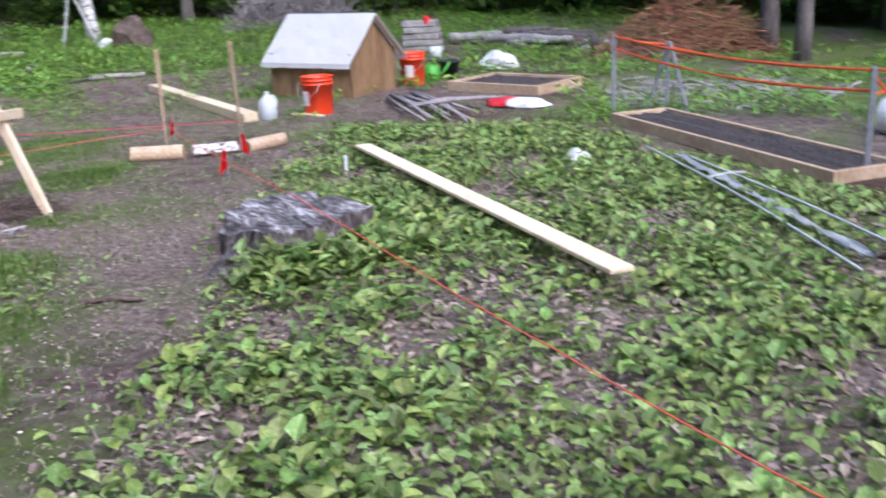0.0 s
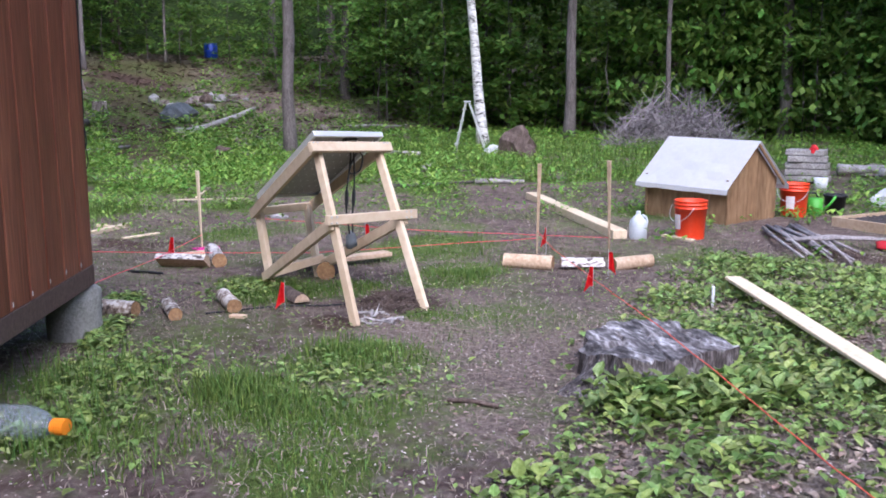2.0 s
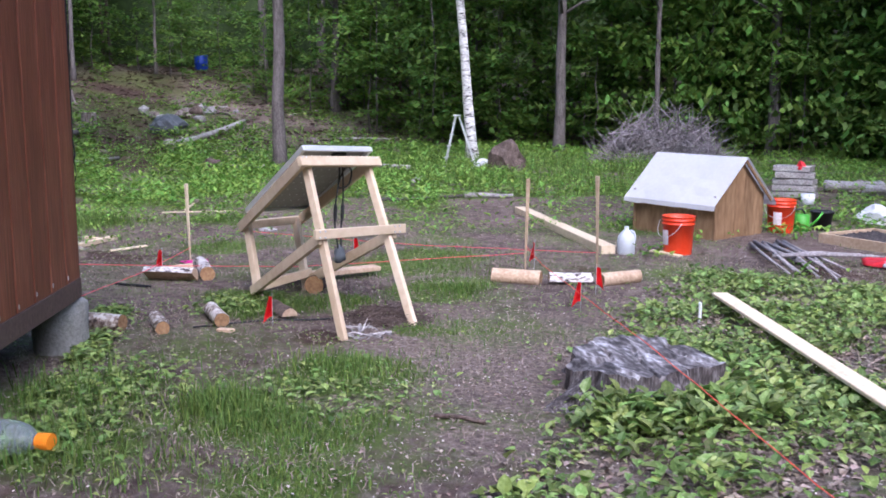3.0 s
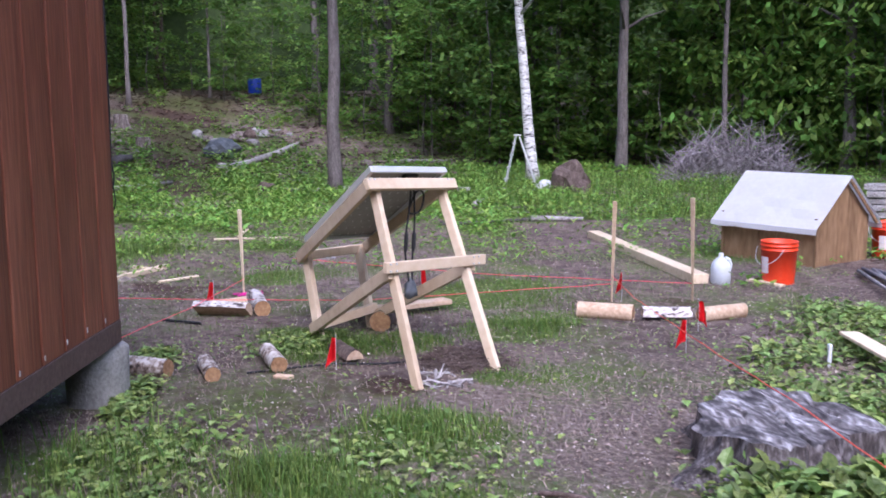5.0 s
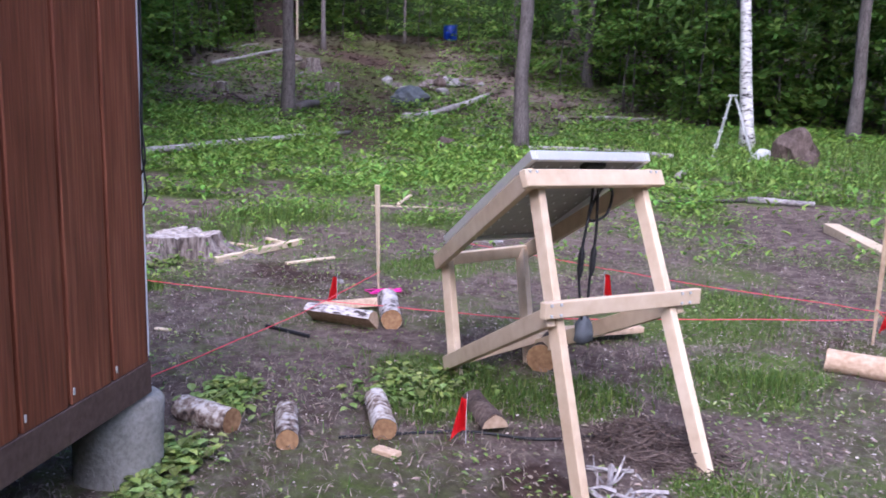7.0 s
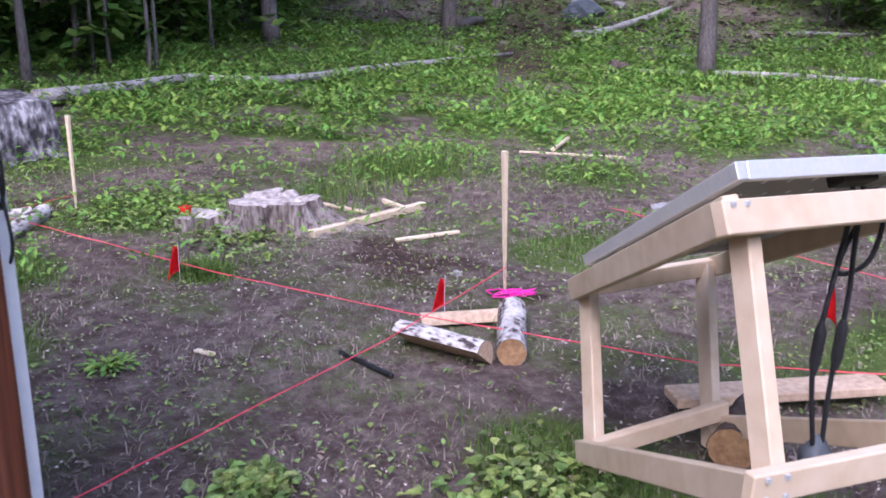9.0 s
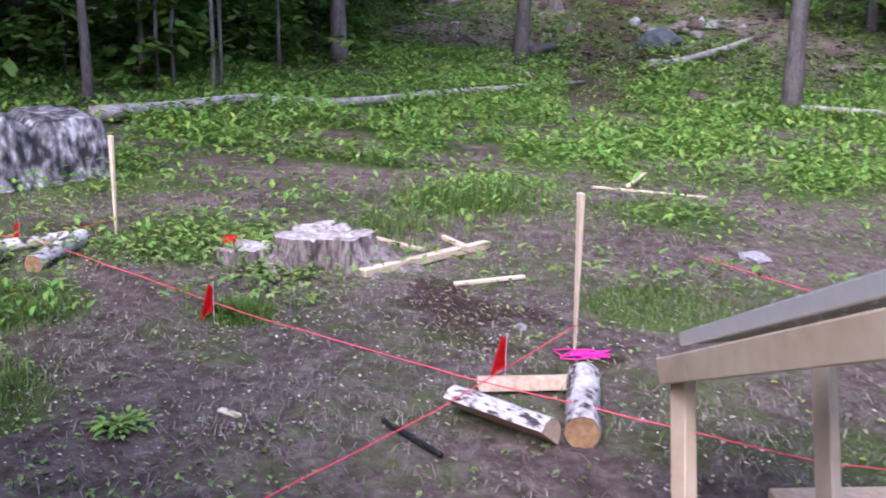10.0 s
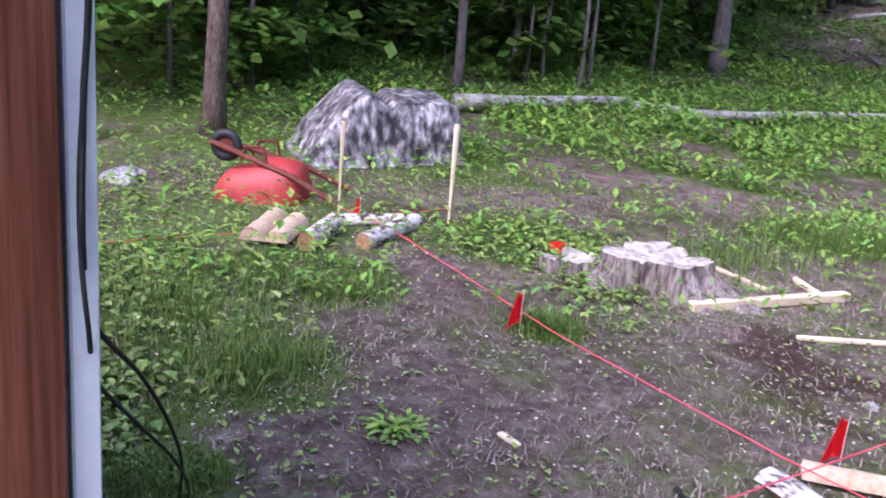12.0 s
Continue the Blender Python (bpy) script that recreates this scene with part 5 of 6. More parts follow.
lump(bm, (0.075, 0.05, 0.03), 3.3, 0.9, 3)
solid("rag", bm, FLAGRED, Matrix.Translation(on(-7.4, 3.56, 0.02)), "crumpled red rag lying by the pale stump", "rag", smooth=True)


# ---- stones ----
def rock(x, y, size, mat, label, seed, name="rock", sink=0.15, turn=0.0, sub=3, group=""):
    bm = bmesh.new()
    lump(bm, size, seed, 0.4, sub, 0.5)
    return solid(name, bm, mat, pose(*on(x, y, size[2] * 0.4 - sink * size[2]), 0, 0, turn), label, "rock", group, smooth=False)


rock(0.62, 6.08, (0.09, 0.075, 0.10), PALESTONE, "pale rounded stone among the leaves", 1.1)
rock(2.62, 5.5, (0.10, 0.09, 0.12), PALESTONE, "pale stone beside the raised bed", 2.6)
rock(-1.55, 11.9, (0.22, 0.16, 0.17), PALESTONE, "large pale rounded stone behind the bed", 4.4)
rock(-9.4, 15.0, (0.40, 0.36, 0.44), BROWNBARK, "tall rough brown-grey boulder in the long grass", 7.1, "boulder")
rock(-10.1, 15.2, (0.3, 0.25, 0.2), PALESTONE, "pale flat stone near the boulder", 9.1)
rock(-6.36, 6.5, (0.10, 0.08, 0.03), STONE, "flat pale stone on the soil", 3.9)
rock(-8.35, 0.75, (0.17, 0.14, 0.05), STONE, "pale stone near the wheelbarrow", 5.7)
rock(-5.6, 4.62, (0.03, 0.024, 0.018), STONE, "small pale stone by the dug hole", 5.2)
rock(-13.9, 11.3, (0.25, 0.2, 0.2), BROWNBARK, "dark rotten stump end in the weeds", 6.2, "stump_end")
rock(-24.6, 17.4, (0.62, 0.55, 0.42), BLUEGREY, "wide blue-grey boulder on the hillside", 8.2, "boulder")
for k in range(60):
    u, v = rnd.uniform(22, 38), rnd.uniform(-7, 6)
    x, y = -0.82 * u + 0.57 * v, 0.57 * u + 0.82 * v
    s = 0.06 + 0.24 * rnd.random() ** 2
    rock(x, y, (s, s * rnd.uniform(0.6, 1), s * rnd.uniform(0.4, 0.8)), rnd.choice((STONE, BROWNBARK, BROWNBARK, STUMPMID)), "rough stone or root clod on the cleared hillside", k * 1.37, sub=2, group="hillside stones")


def fallen(p, q, r, mat, label, lift=0.0, name="fallen_log"):
    pts = []
    for i in range(9):
        s = i / 8
        x, y = p[0] + (q[0] - p[0]) * s, p[1] + (q[1] - p[1]) * s
        pts.append((x + 0.06 * noise.noise((s * 4, r * 30, p[0])), y + 0.06 * noise.noise((s * 4, r * 30, p[1])), lie(x, y) + r * 0.8 + lift))
    bm = bmesh.new()
    tube(bm, pts, r, 9, [r * (1 - 0.35 * i / 8) for i in range(9)], wobble=0.2, seed=p[0])
    return solid(name, bm, mat, Matrix(), label, "log", "fallen trunks", smooth=True)


fallen((-11.5, 2.85), (-13.05, 4.75), 0.075, DRIFT, "pale barkless fallen trunk at the clearing edge", 0.05)
fallen((-12.7, 4.75), (-17.2, 11.2), 0.062, DRIFT, "long pale fallen trunk across the clearing edge", 0.05)
fallen((-10.6, 13.5), (-13.9, 11.7), 0.055, DRIFT, "grey fallen trunk in the weeds", 0.08)
fallen((-20.8, 14.8), (-23.8, 19.8), 0.11, DRIFT, "thick grey fallen trunk on the hillside", 0.1)
fallen((-31.1, 13.7), (-32.7, 17.1), 0.07, DRIFT, "fallen trunk at the top of the hillside", 0.15)
fallen((-23.15, 12.9), (-24.4, 14.2), 0.15, BARK, "short cut trunk beside a tree", 0.1)
for sx, sy, sr, sh, k in ((-17.3, 10.1, 0.13, 0.22, 1.3), (-26.5, 15.8, 0.22, 0.38, 2.7), (-29.8, 16.8, 0.25, 0.45, 3.1), (-17.2, 14.2, 0.15, 0.2, 5.3), (-14.45, 11.6, 0.16, 0.13, 6.6), (-22.3, 16.4, 0.15, 0.22, 7.7), (-27.6, 12.6, 0.2, 0.35, 9.4)):
    stump("cut_stump", sx, sy, sr, sh, [STUMPMID, PALESTUMP], "small rotten cut stump on the cleared slope", k, 1.6, 0.03)
for k in range(16):
    rock(-26.2 + rnd.gauss(0, 0.5), 19.3 + rnd.gauss(0, 0.6), (rnd.uniform(0.12, 0.3), rnd.uniform(0.12, 0.25), rnd.uniform(0.1, 0.22)), rnd.choice((BROWNBARK, STUMPMID, STONE)), "brown-grey fieldstone in a heap on the slope", k * 2.1 + 3, sub=2, group="stone heap on the slope", sink=rnd.uniform(-0.8, 0.2))
for k in range(34):
    a, u, v = rnd.uniform(0, 3.14), rnd.uniform(20, 37), rnd.choice((rnd.uniform(-9, -2.5), rnd.uniform(1.5, 7)))
    x, y, ln = -0.82 * u + 0.57 * v, 0.57 * u + 0.82 * v, rnd.uniform(0.5, 2.2)
    fallen((x, y), (x + ln * math.cos(a), y + ln * math.sin(a)), rnd.uniform(0.02, 0.06), rnd.choice((DRIFT, BARK, BROWNBARK)), "weathered slash pole lying on the cleared slope", 0.02, "slash_pole")
fallen((-7.6, 9.5), (-6.95, 10.65), 0.03, BARK, "crooked dead branch on bare soil", 0.0, "branch")
fallen((-6.9, 10.6), (-6.3, 10.95), 0.045, DRIFT, "short pale barkless limb", 0.0, "branch")
fallen((-9.1, 11.9), (-9.9, 13.2), 0.05, DRIFT, "pale broken limb in the grass", 0.03, "branch")


# ---- heaps of brush ----
def brush_heap(x, y, rx, ry, h, count, mat, label, thick, seed, length=1.2, rise=0.0):
    r = random.Random(seed)
    bm = bmesh.new()
    for k in range(count):
        a, d = r.uniform(0, 6.28), math.sqrt(r.random())
        px, py = rx * d * math.cos(a), ry * d * math.sin(a)
        z = h * (1 - d * d) * r.uniform(0.1, 1.0)
        t, ln, up = r.uniform(0, 6.28), length * r.uniform(0.4, 1.2), r.uniform(-0.25, 0.55) + rise * r.random()
        mid = Vector((px, py, z))
        dv = Vector((math.cos(t), math.sin(t), up)) * ln / 2
        bend = Vector((r.gauss(0, 0.06), r.gauss(0, 0.06), r.gauss(0, 0.06))) * ln
        w = thick * r.uniform(0.5, 1.5)
        a0 = mid - dv
        a0.z = max(a0.z, 0.0)
        tube(bm, [a0, mid + bend, mid + dv], w, 4, [w, w * 0.8, w * 0.3], caps=False)
    return solid("brush_heap", bm, mat, Matrix.Translation(on(x, y)), label, "brush heap", kind="stuff")


brush_heap(-8.8, 20.3, 1.55, 1.4, 1.35, 900, BARKGREY, "tall heap of grey dead branches", 0.012, 3, 1.1, 0.8)
brush_heap(0.75, 12.8, 1.15, 0.7, 0.85, 1500, REDDEAD, "heap of reddish-brown dead conifer branches", 0.006, 4, 0.45)
brush_heap(-2.46, 4.30, 0.30, 0.26, 0.09, 520, BROWNBARK, "small clump of dry grey twigs and roots", 0.003, 5, 0.16)
brush_heap(-2.28, 3.92, 0.16, 0.12, 0.03, 22, DRIFT, "bits of grey bark by the stand's foot", 0.008, 6, 0.18)
brush_heap(1.3, 9.4, 1.3, 0.9, 0.12, 150, DRIFT, "low scatter of dry twigs behind the fenced bed", 0.008, 7, 0.5)
for k in range(13):
    s = rnd.uniform(-0.14, 0.14)
    p = Vector((-1.75 + s + rnd.gauss(0, 0.05), 9.0 + s * 0.5, 0.03 + 0.012 * (k % 5)))
    q = Vector((-0.75 + s * 1.6, 7.45 + rnd.uniform(-0.1, 0.5), 0.03 + 0.012 * (k % 4)))
    if k > 9:
        p, q = Vector((-1.35, 8.1, 0.08)), Vector((-0.75 + 0.1 * (k - 10), 8.6, 0.10))
    bm = bmesh.new()
    tube(bm, [p, p.lerp(q, 0.5) + Vector((rnd.gauss(0, 0.03), rnd.gauss(0, 0.03), 0.02)), q], 0.014, 6, [0.018, 0.015, 0.009])
    solid("dead_stick", bm, DRIFT, Matrix(), "grey barkless dead stick in a loose bundle", "stick", "bundle of grey sticks", smooth=True)

# ---- the pile of old wood and stones behind ----
rp = random.Random(77)
for k in range(5):
    z = 0.06 + 0.095 * k
    x0, y0 = -3.35, 14.0
    bm = bmesh.new()
    box(bm, (0.62 - 0.02 * k, 0.3, 0.085), (0, 0, 0), bevel=0.008)
    solid("old_timber", bm, DRIFT, pose(x0 + rp.uniform(-0.03, 0.03), y0 + rp.uniform(-0.03, 0.03), lie(x0, y0) + z, 0, 0, rp.uniform(-8, 8) + 12), "grey weathered timber in a low stack", "timber", "stack of old timbers")
rock(-3.25, 13.95, (0.07, 0.07, 0.09), BAGRED, "small red can on the timber stack", 2.2, "red_can", sink=-5.0, sub=2)
bm = bmesh.new()
lathe(bm, [(0, 0), (0.08, 0), (0.095, 0.17), (0.0, 0.17)], 14)
solid("small_pail", bm, WHITEPAINT, Matrix.Translation(on(-2.75, 12.9)), "small white pail by the timber stack", "pail", smooth=True)
for k in range(46):
    s = rp.random()
    x, y = -3.6 + 2.9 * s + rp.gauss(0, 0.2), 16.2 - 1.9 * s + rp.gauss(0, 0.35)
    if k % 3:
        rock(x, y, (rp.uniform(0.08, 0.24), rp.uniform(0.08, 0.16), rp.uniform(0.05, 0.12)), rp.choice((STONE, BROWNBARK, STUMPMID)), "grey fieldstone in a loose row", k * 0.9 + 50, sub=2, group="row of stones", sink=rp.uniform(-0.2, 0.3))
    else:
        a = rp.uniform(-0.5, 0.5)
        fallen((x, y), (x + 0.8 * math.cos(a), y + 0.8 * math.sin(a)), rp.uniform(0.04, 0.09), rp.choice((DRIFT, BARK)), "short grey log in the row of stones", rp.uniform(0.0, 0.10), "old_log")


# ---- raised beds and the net fence ----
def raised_bed(a, b, depth, h, thick, label):
    a, b = Vector(on(*a)), Vector(on(*b))
    a.z = b.z = min(a.z, b.z) - 0.01
    turn, ln = along(a, b)
    t = thing("raised_bed", Matrix.Translation(a) @ turn, label, "raised bed", "raised garden beds")
    for size, at in (((ln, thick, h), (ln / 2, 0, h / 2)), ((ln, thick, h), (ln / 2, depth, h / 2)), ((thick, depth - thick, h), (thick / 2, depth / 2, h / 2)), ((thick, depth - thick, h), (ln - thick / 2, depth / 2, h / 2))):
        bm = bmesh.new()
        box(bm, size, at, bevel=0.004)
        part("side_board", bm, BEDWOOD, t)
    bm = bmesh.new()
    nx, ny = 40, 16
    grid = [[bm.verts.new((thick + (ln - 2 * thick) * i / nx, thick / 2 + (depth - thick) * jj / ny, h * 0.72 + 0.022 * noise.noise((i * 0.7, jj * 0.7, ln)) + 0.012 * noise.noise((i * 2.1, jj * 2.1, ln)))) for i in range(nx + 1)] for jj in range(ny + 1)]
    for r0, r1 in zip(grid, grid[1:]):
        for i in range(nx):
            bm.faces.new((r0[i], r0[i + 1], r1[i + 1], r1[i]))
    part("soil", bm, SOIL, t, "dark crumbly garden soil", smooth=True)
    return t


raised_bed((0.60, 7.76), (2.22, 5.70), 0.5, 0.095, 0.036, "long pine raised bed filled with dark soil")
raised_bed((-0.42, 9.32), (-0.12, 10.12), 1.15, 0.11, 0.036, "low square pine raised bed with dark soil")
bedx, bedn = Vector((1.62, -2.06, 0)).normalized(), Vector((2.06, 1.62, 0)).normalized()
fence = thing("net_fence", Matrix.Translation(on(0.5, 8.5)), "low net fence topped with orange tape round the bed", "fence")
FB = Vector(on(0.5, 8.5))
posts = [Vector((0.57, 7.95, 0)), Vector((0.98, 8.25, 0)), Vector((2.62, 6.25, 0)), Vector((2.40, 5.95, 0))]
for k, p in enumerate(posts):
    bm = bmesh.new()
    hh = (0.72, 0.62, 0.64, 0.66)[k]
    box(bm, (0.032, 0.032, hh + 0.1), (p.x - FB.x, p.y - FB.y, hh / 2 - 0.05), bevel=0.003)
    part("post", bm, POSTGREY, fence)
for k, lean in enumerate((0.22, -0.2)):
    bm = bmesh.new()
    c = Vector((1.0, 8.2, 0)) - FB
    beam(bm, c + Vector((-lean, lean, -0.02 - c.z)), c + Vector((0, 0, 0.62 - c.z)), 0.025, 0.025)
    part("strut", bm, POSTGREY, fence)
for (a, b, za, zb, sag) in ((0, 3, 0.70, 0.64, 0.05), (0, 3, 0.60, 0.52, 0.07), (1, 2, 0.58, 0.60, 0.05), (0, 1, 0.70, 0.6, 0.02), (2, 3, 0.6, 0.5, 0.03), (3, 2, 0.62, 0.33, 0.02)):
    bm = bmesh.new()
    pts = [posts[a].lerp(posts[b], s) - FB + Vector((0, 0, za + (zb - za) * s - sag * 4 * s * (1 - s) + FB.z)) for s in np.linspace(0, 1, 14)]
    tube(bm, pts, 0.009, 5, [0.009 + 0.004 * noise.noise((i * 1.3, a, zb)) for i in range(14)])
    part("tape", bm, TAPE, fence, "twisted orange tape")
bm = bmesh.new()
for a, b in ((0, 3), (1, 2), (0, 1), (2, 3)):
    ln = (posts[b] - posts[a]).length
    nv = int(ln / 0.06)
    for i in range(nv + 1):
        p = posts[a].lerp(posts[b], i / nv) - FB
        tube(bm, [p + Vector((0, 0, 0.05)), p + Vector((0.01 * noise.noise((i, a, 0)), 0, 0.57))], 0.0007, 3, caps=False)
    for z in np.arange(0.06, 0.6, 0.06):
        tube(bm, [posts[a].lerp(posts[b], s) - FB + Vector((0, 0, z - 0.03 * 4 * s * (1 - s))) for s in np.linspace(0, 1, 8)], 0.0007, 3, caps=False)
tagged(part("net", bm, POSTGREY, fence, "fine dark garden netting"), kind="stuff")
t = thing("compost_bag", pose(*on(-0.45, 8.66, 0.0), 0, 0, -25), "flat red and white plastic compost bag", "bag")
for nm, off, mat in (("red_side", (-0.14, 0, 0), BAGRED), ("white_side", (0.13, -0.02, 0.012), BAGWHITE)):
    bm = bmesh.new()
    lump(bm, (0.21, 0.17, 0.045), 6.0 + off[0], 0.4, 3, 0.4)
    bmesh.ops.translate(bm, verts=bm.verts, vec=(off[0], off[1], 0.03 + off[2]))
    part(nm, bm, mat, t, smooth=True)
bm = bmesh.new()
a, b = Vector(on(2.62, 7.45, 0.13)), Vector(on(3.7, 6.9, 0.13))
rings = tube(bm, [a.lerp(b, i / 24) for i in range(25)], 0.13, 16, [0.13 + (0.008 if i % 2 else 0) for i in range(25)], caps=False)
solid("drain_pipe", bm, GALV, Matrix(), "ribbed grey drain pipe lying behind the bed", "pipe", smooth=True)
for k, (p, q, z) in enumerate((((1.04, 6.35), (2.22, 3.84), 0.09), ((1.52, 5.4), (1.72, 5.55), 0.10), ((1.35, 6.0), (2.62, 3.7), 0.10))):
    cable("conduit_pipe", [(*p, z), ((p[0] + q[0]) / 2 + 0.02, (p[1] + q[1]) / 2, z + 0.012), (*q, z)], 0.007, GALV, "thin galvanised pipe lying on the groundcover", "pipe")
bm = bmesh.new()
grid = []
for i in range(31):
    s = i / 30
    c = Vector((1.28 + 1.0 * s, 6.05 - 2.05 * s, 0.10))
    grid.append([bm.verts.new(c + Vector((0.9, 0.43, 0)) * (k / 4 - 0.5) * 0.07 + Vector((0, 0, 0.03 * noise.noise((i * 0.6, k * 0.9, 4))))) for k in range(5)])
for r0, r1 in zip(grid, grid[1:]):
    for k in range(4):
        bm.faces.new((r0[k], r0[k + 1], r1[k + 1], r1[k]))
bmesh.ops.solidify(bm, geom=list(bm.faces), thickness=0.002)
solid("plastic_sheet", bm, PLASTICSHEET, Matrix(), "crumpled strip of clear plastic sheet on the leaves", "plastic sheet", smooth=True)

# ---- the wheelbarrow, upside down ----
wb = thing("wheelbarrow", pose(*on(-8.15, 1.72), 0, 0, 84) @ Matrix.Scale(0.7, 4), "upturned faded red wheelbarrow with rusty handles", "wheelbarrow")
bm = bmesh.new()
rows = []
for s, sx, sy in ((0.0, 0.42, 0.30), (0.05, 0.42, 0.30), (0.16, 0.38, 0.26), (0.24, 0.32, 0.21), (0.265, 0.2, 0.14), (0.27, 0.0, 0.0)):
    ring = []
    for k in range(32):
        th = 2 * math.pi * k / 32
        c, sn = math.cos(th), math.sin(th)
        f = (abs(c) ** 4 + abs(sn) ** 4) ** -0.25
        ring.append(bm.verts.new((sx * c * f + 0.06 * s, sy * sn * f, s - 0.02 + 0.06 * (c + 1) * (1 if s > 0.01 else 0))))
    rows.append(ring)
for r0, r1 in zip(rows, rows[1:]):
    for k in range(32):
        bm.faces.new((r0[k], r0[(k + 1) % 32], r1[(k + 1) % 32], r1[k]))
part("tray", bm, REDPAINT, wb, "faded red steel tray turned over", smooth=True)
for s in (-1, 1):
    bm = bmesh.new()
    tube(bm, [(-0.48, s * 0.07, 0.46), (-0.2, s * 0.14, 0.40), (0.35, s * 0.24, 0.25), (0.74, s * 0.30, 0.08)], 0.028, 8)
    part("handle", bm, RUST, wb, "rusty red handle shaft")
    bm = bmesh.new()
    tube(bm, [(0.1, s * 0.2, 0.28), (0.06, s * 0.19, 0.48), (-0.10, s * 0.17, 0.47), (-0.16, s * 0.15, 0.34)], 0.016, 8)
    part("leg", bm, RUST, wb, "bent rusty leg")
wheel = new("wheel")
wheel.parent = wb
wheel.location = (-0.34, -0.05, 0.44)
bm = bmesh.new()
tor = []
for k in range(28):
    th = 2 * math.pi * k / 28
    tor.append([bm.verts.new(((0.105 + 0.045 * math.cos(p)) * math.cos(th), 0.04 * math.sin(p), (0.105 + 0.045 * math.cos(p)) * math.sin(th))) for p in np.linspace(0, 2 * math.pi, 10, endpoint=False)])
for k in range(28):
    for i in range(10):
        bm.faces.new((tor[k][i], tor[(k + 1) % 28][i], tor[(k + 1) % 28][(i + 1) % 10], tor[k][(i + 1) % 10]))
part("tyre", bm, BLACK, wheel, "black rubber tyre", smooth=True)
bm = bmesh.new()
bmesh.ops.create_cone(bm, cap_ends=True, segments=20, radius1=0.066, radius2=0.066, depth=0.04, matrix=pose(0, 0, 0, 90, 0, 0))
part("rim", bm, RUST, wheel, "rusty steel rim")

# ---- the heap under the camouflage tarp ----
bm = bmesh.new()
A, B = Vector((-8.86, 1.86, 0)), Vector((-9.34, 3.02, 0))
ax = (B - A).normalized()
ay = Vector((-ax.y, ax.x, 0))
L0, D0 = (B - A).length, 0.9
nx, ny = 64, 48


def tarp_height(s, d):
    """Two humps side by side, with steep draped sides."""
    hump = max(0.60 * math.exp(-abs((s - 0.38) / 0.30) ** 1.7), 0.56 * ease(0.30, 0.62, s) * (1 - 0.12 * s))
    side = ease(0.0, 0.16, d) * ease(1.0, 0.84, d) * ease(0.0, 0.10, s) * ease(1.0, 0.93, s)
    return 0.84 * min(hump, 0.62) * side


rows = []
for jj in range(ny + 1):
    row = []
    for i in range(nx + 1):
        s, d = i / nx, jj / ny
        z = tarp_height(s, d)
        fold = 0.035 * noise.noise((s * 11, d * 4, 1)) + 0.02 * noise.noise((s * 26, d * 6, 5))
        edge_in = ease(0, 0.12, min(d, 1 - d))
        p = A + ax * (s * L0) + ay * ((d - 0.04) * D0 + fold * 1.2 * (1 - edge_in))
        row.append(bm.verts.new((p.x, p.y, lie(p.x, p.y) + z * (1 + 0.25 * fold) + 0.01)))
    rows.append(row)
for r0, r1 in zip(rows, rows[1:]):
    for i in range(nx):
        bm.faces.new((r0[i], r0[i + 1], r1[i + 1], r1[i]))
solid("tarpaulin", bm, CAMO, Matrix(), "two-humped heap covered by a grey camouflage tarpaulin", "tarp", smooth=True)

# ---- far things: ladder, barrel, lean-to ----
lad = thing("step_ladder", pose(*on(-11.4, 15.9), 0, 0, 35), "silver aluminium step ladder standing open in the grass", "ladder")
for sy in (-0.2, 0.2):
    bm = bmesh.new()
    beam(bm, (-0.05, sy * 0.7, 1.12), (-0.30, sy, -0.03), 0.05, 0.025)
    part("front_rail", bm, ALU, lad)
    bm = bmesh.new()
    beam(bm, (0.02, sy * 0.7, 1.1), (0.42, sy, -0.03), 0.035, 0.02)
    part("rear_rail", bm, ALU, lad)
for k in range(4):
    s = 0.2 + 0.22 * k
    bm = bmesh.new()
    box(bm, (0.08, 0.36 - 0.03 * k, 0.02), (-0.30 + 0.25 * s, 0, 1.12 * s))
    part("step", bm, ALU, lad)
bm = bmesh.new()
box(bm, (0.14, 0.34, 0.03), (-0.02, 0, 1.13))
part("top_cap", bm, ALU, lad)
bm = bmesh.new()
lathe(bm, [(0, 0), (0.27, 0), (0.29, 0.03), (0.29, 0.28), (0.30, 0.30), (0.29, 0.32), (0.29, 0.62), (0.27, 0.66), (0, 0.66)], 20)
solid("barrel", bm, BLUE, Matrix.Translation(on(-33.6, 25.2)), "bright blue plastic barrel at the top of the hillside", "barrel", smooth=True)
hut = thing("privy", pose(*on(-35.2, 18.9), 0, 0, 60), "small tan plywood privy with a dark roof in the trees", "hut")
for nm, size, at, mat in (("side_wall", (0.06, 0.6, 1.9), (0, 0, 0.95), PINE), ("back_wall", (1.6, 0.06, 1.8), (-0.83, 0.27, 0.9), BROWNBARK), ("far_wall", (0.06, 0.6, 1.9), (-1.66, 0, 0.95), BROWNBARK), ("roof", (2.0, 1.2, 0.05), (-0.8, 0, 1.93), RUST)):
    bm = bmesh.new()
    box(bm, size, at)
    part(nm, bm, mat, hut)

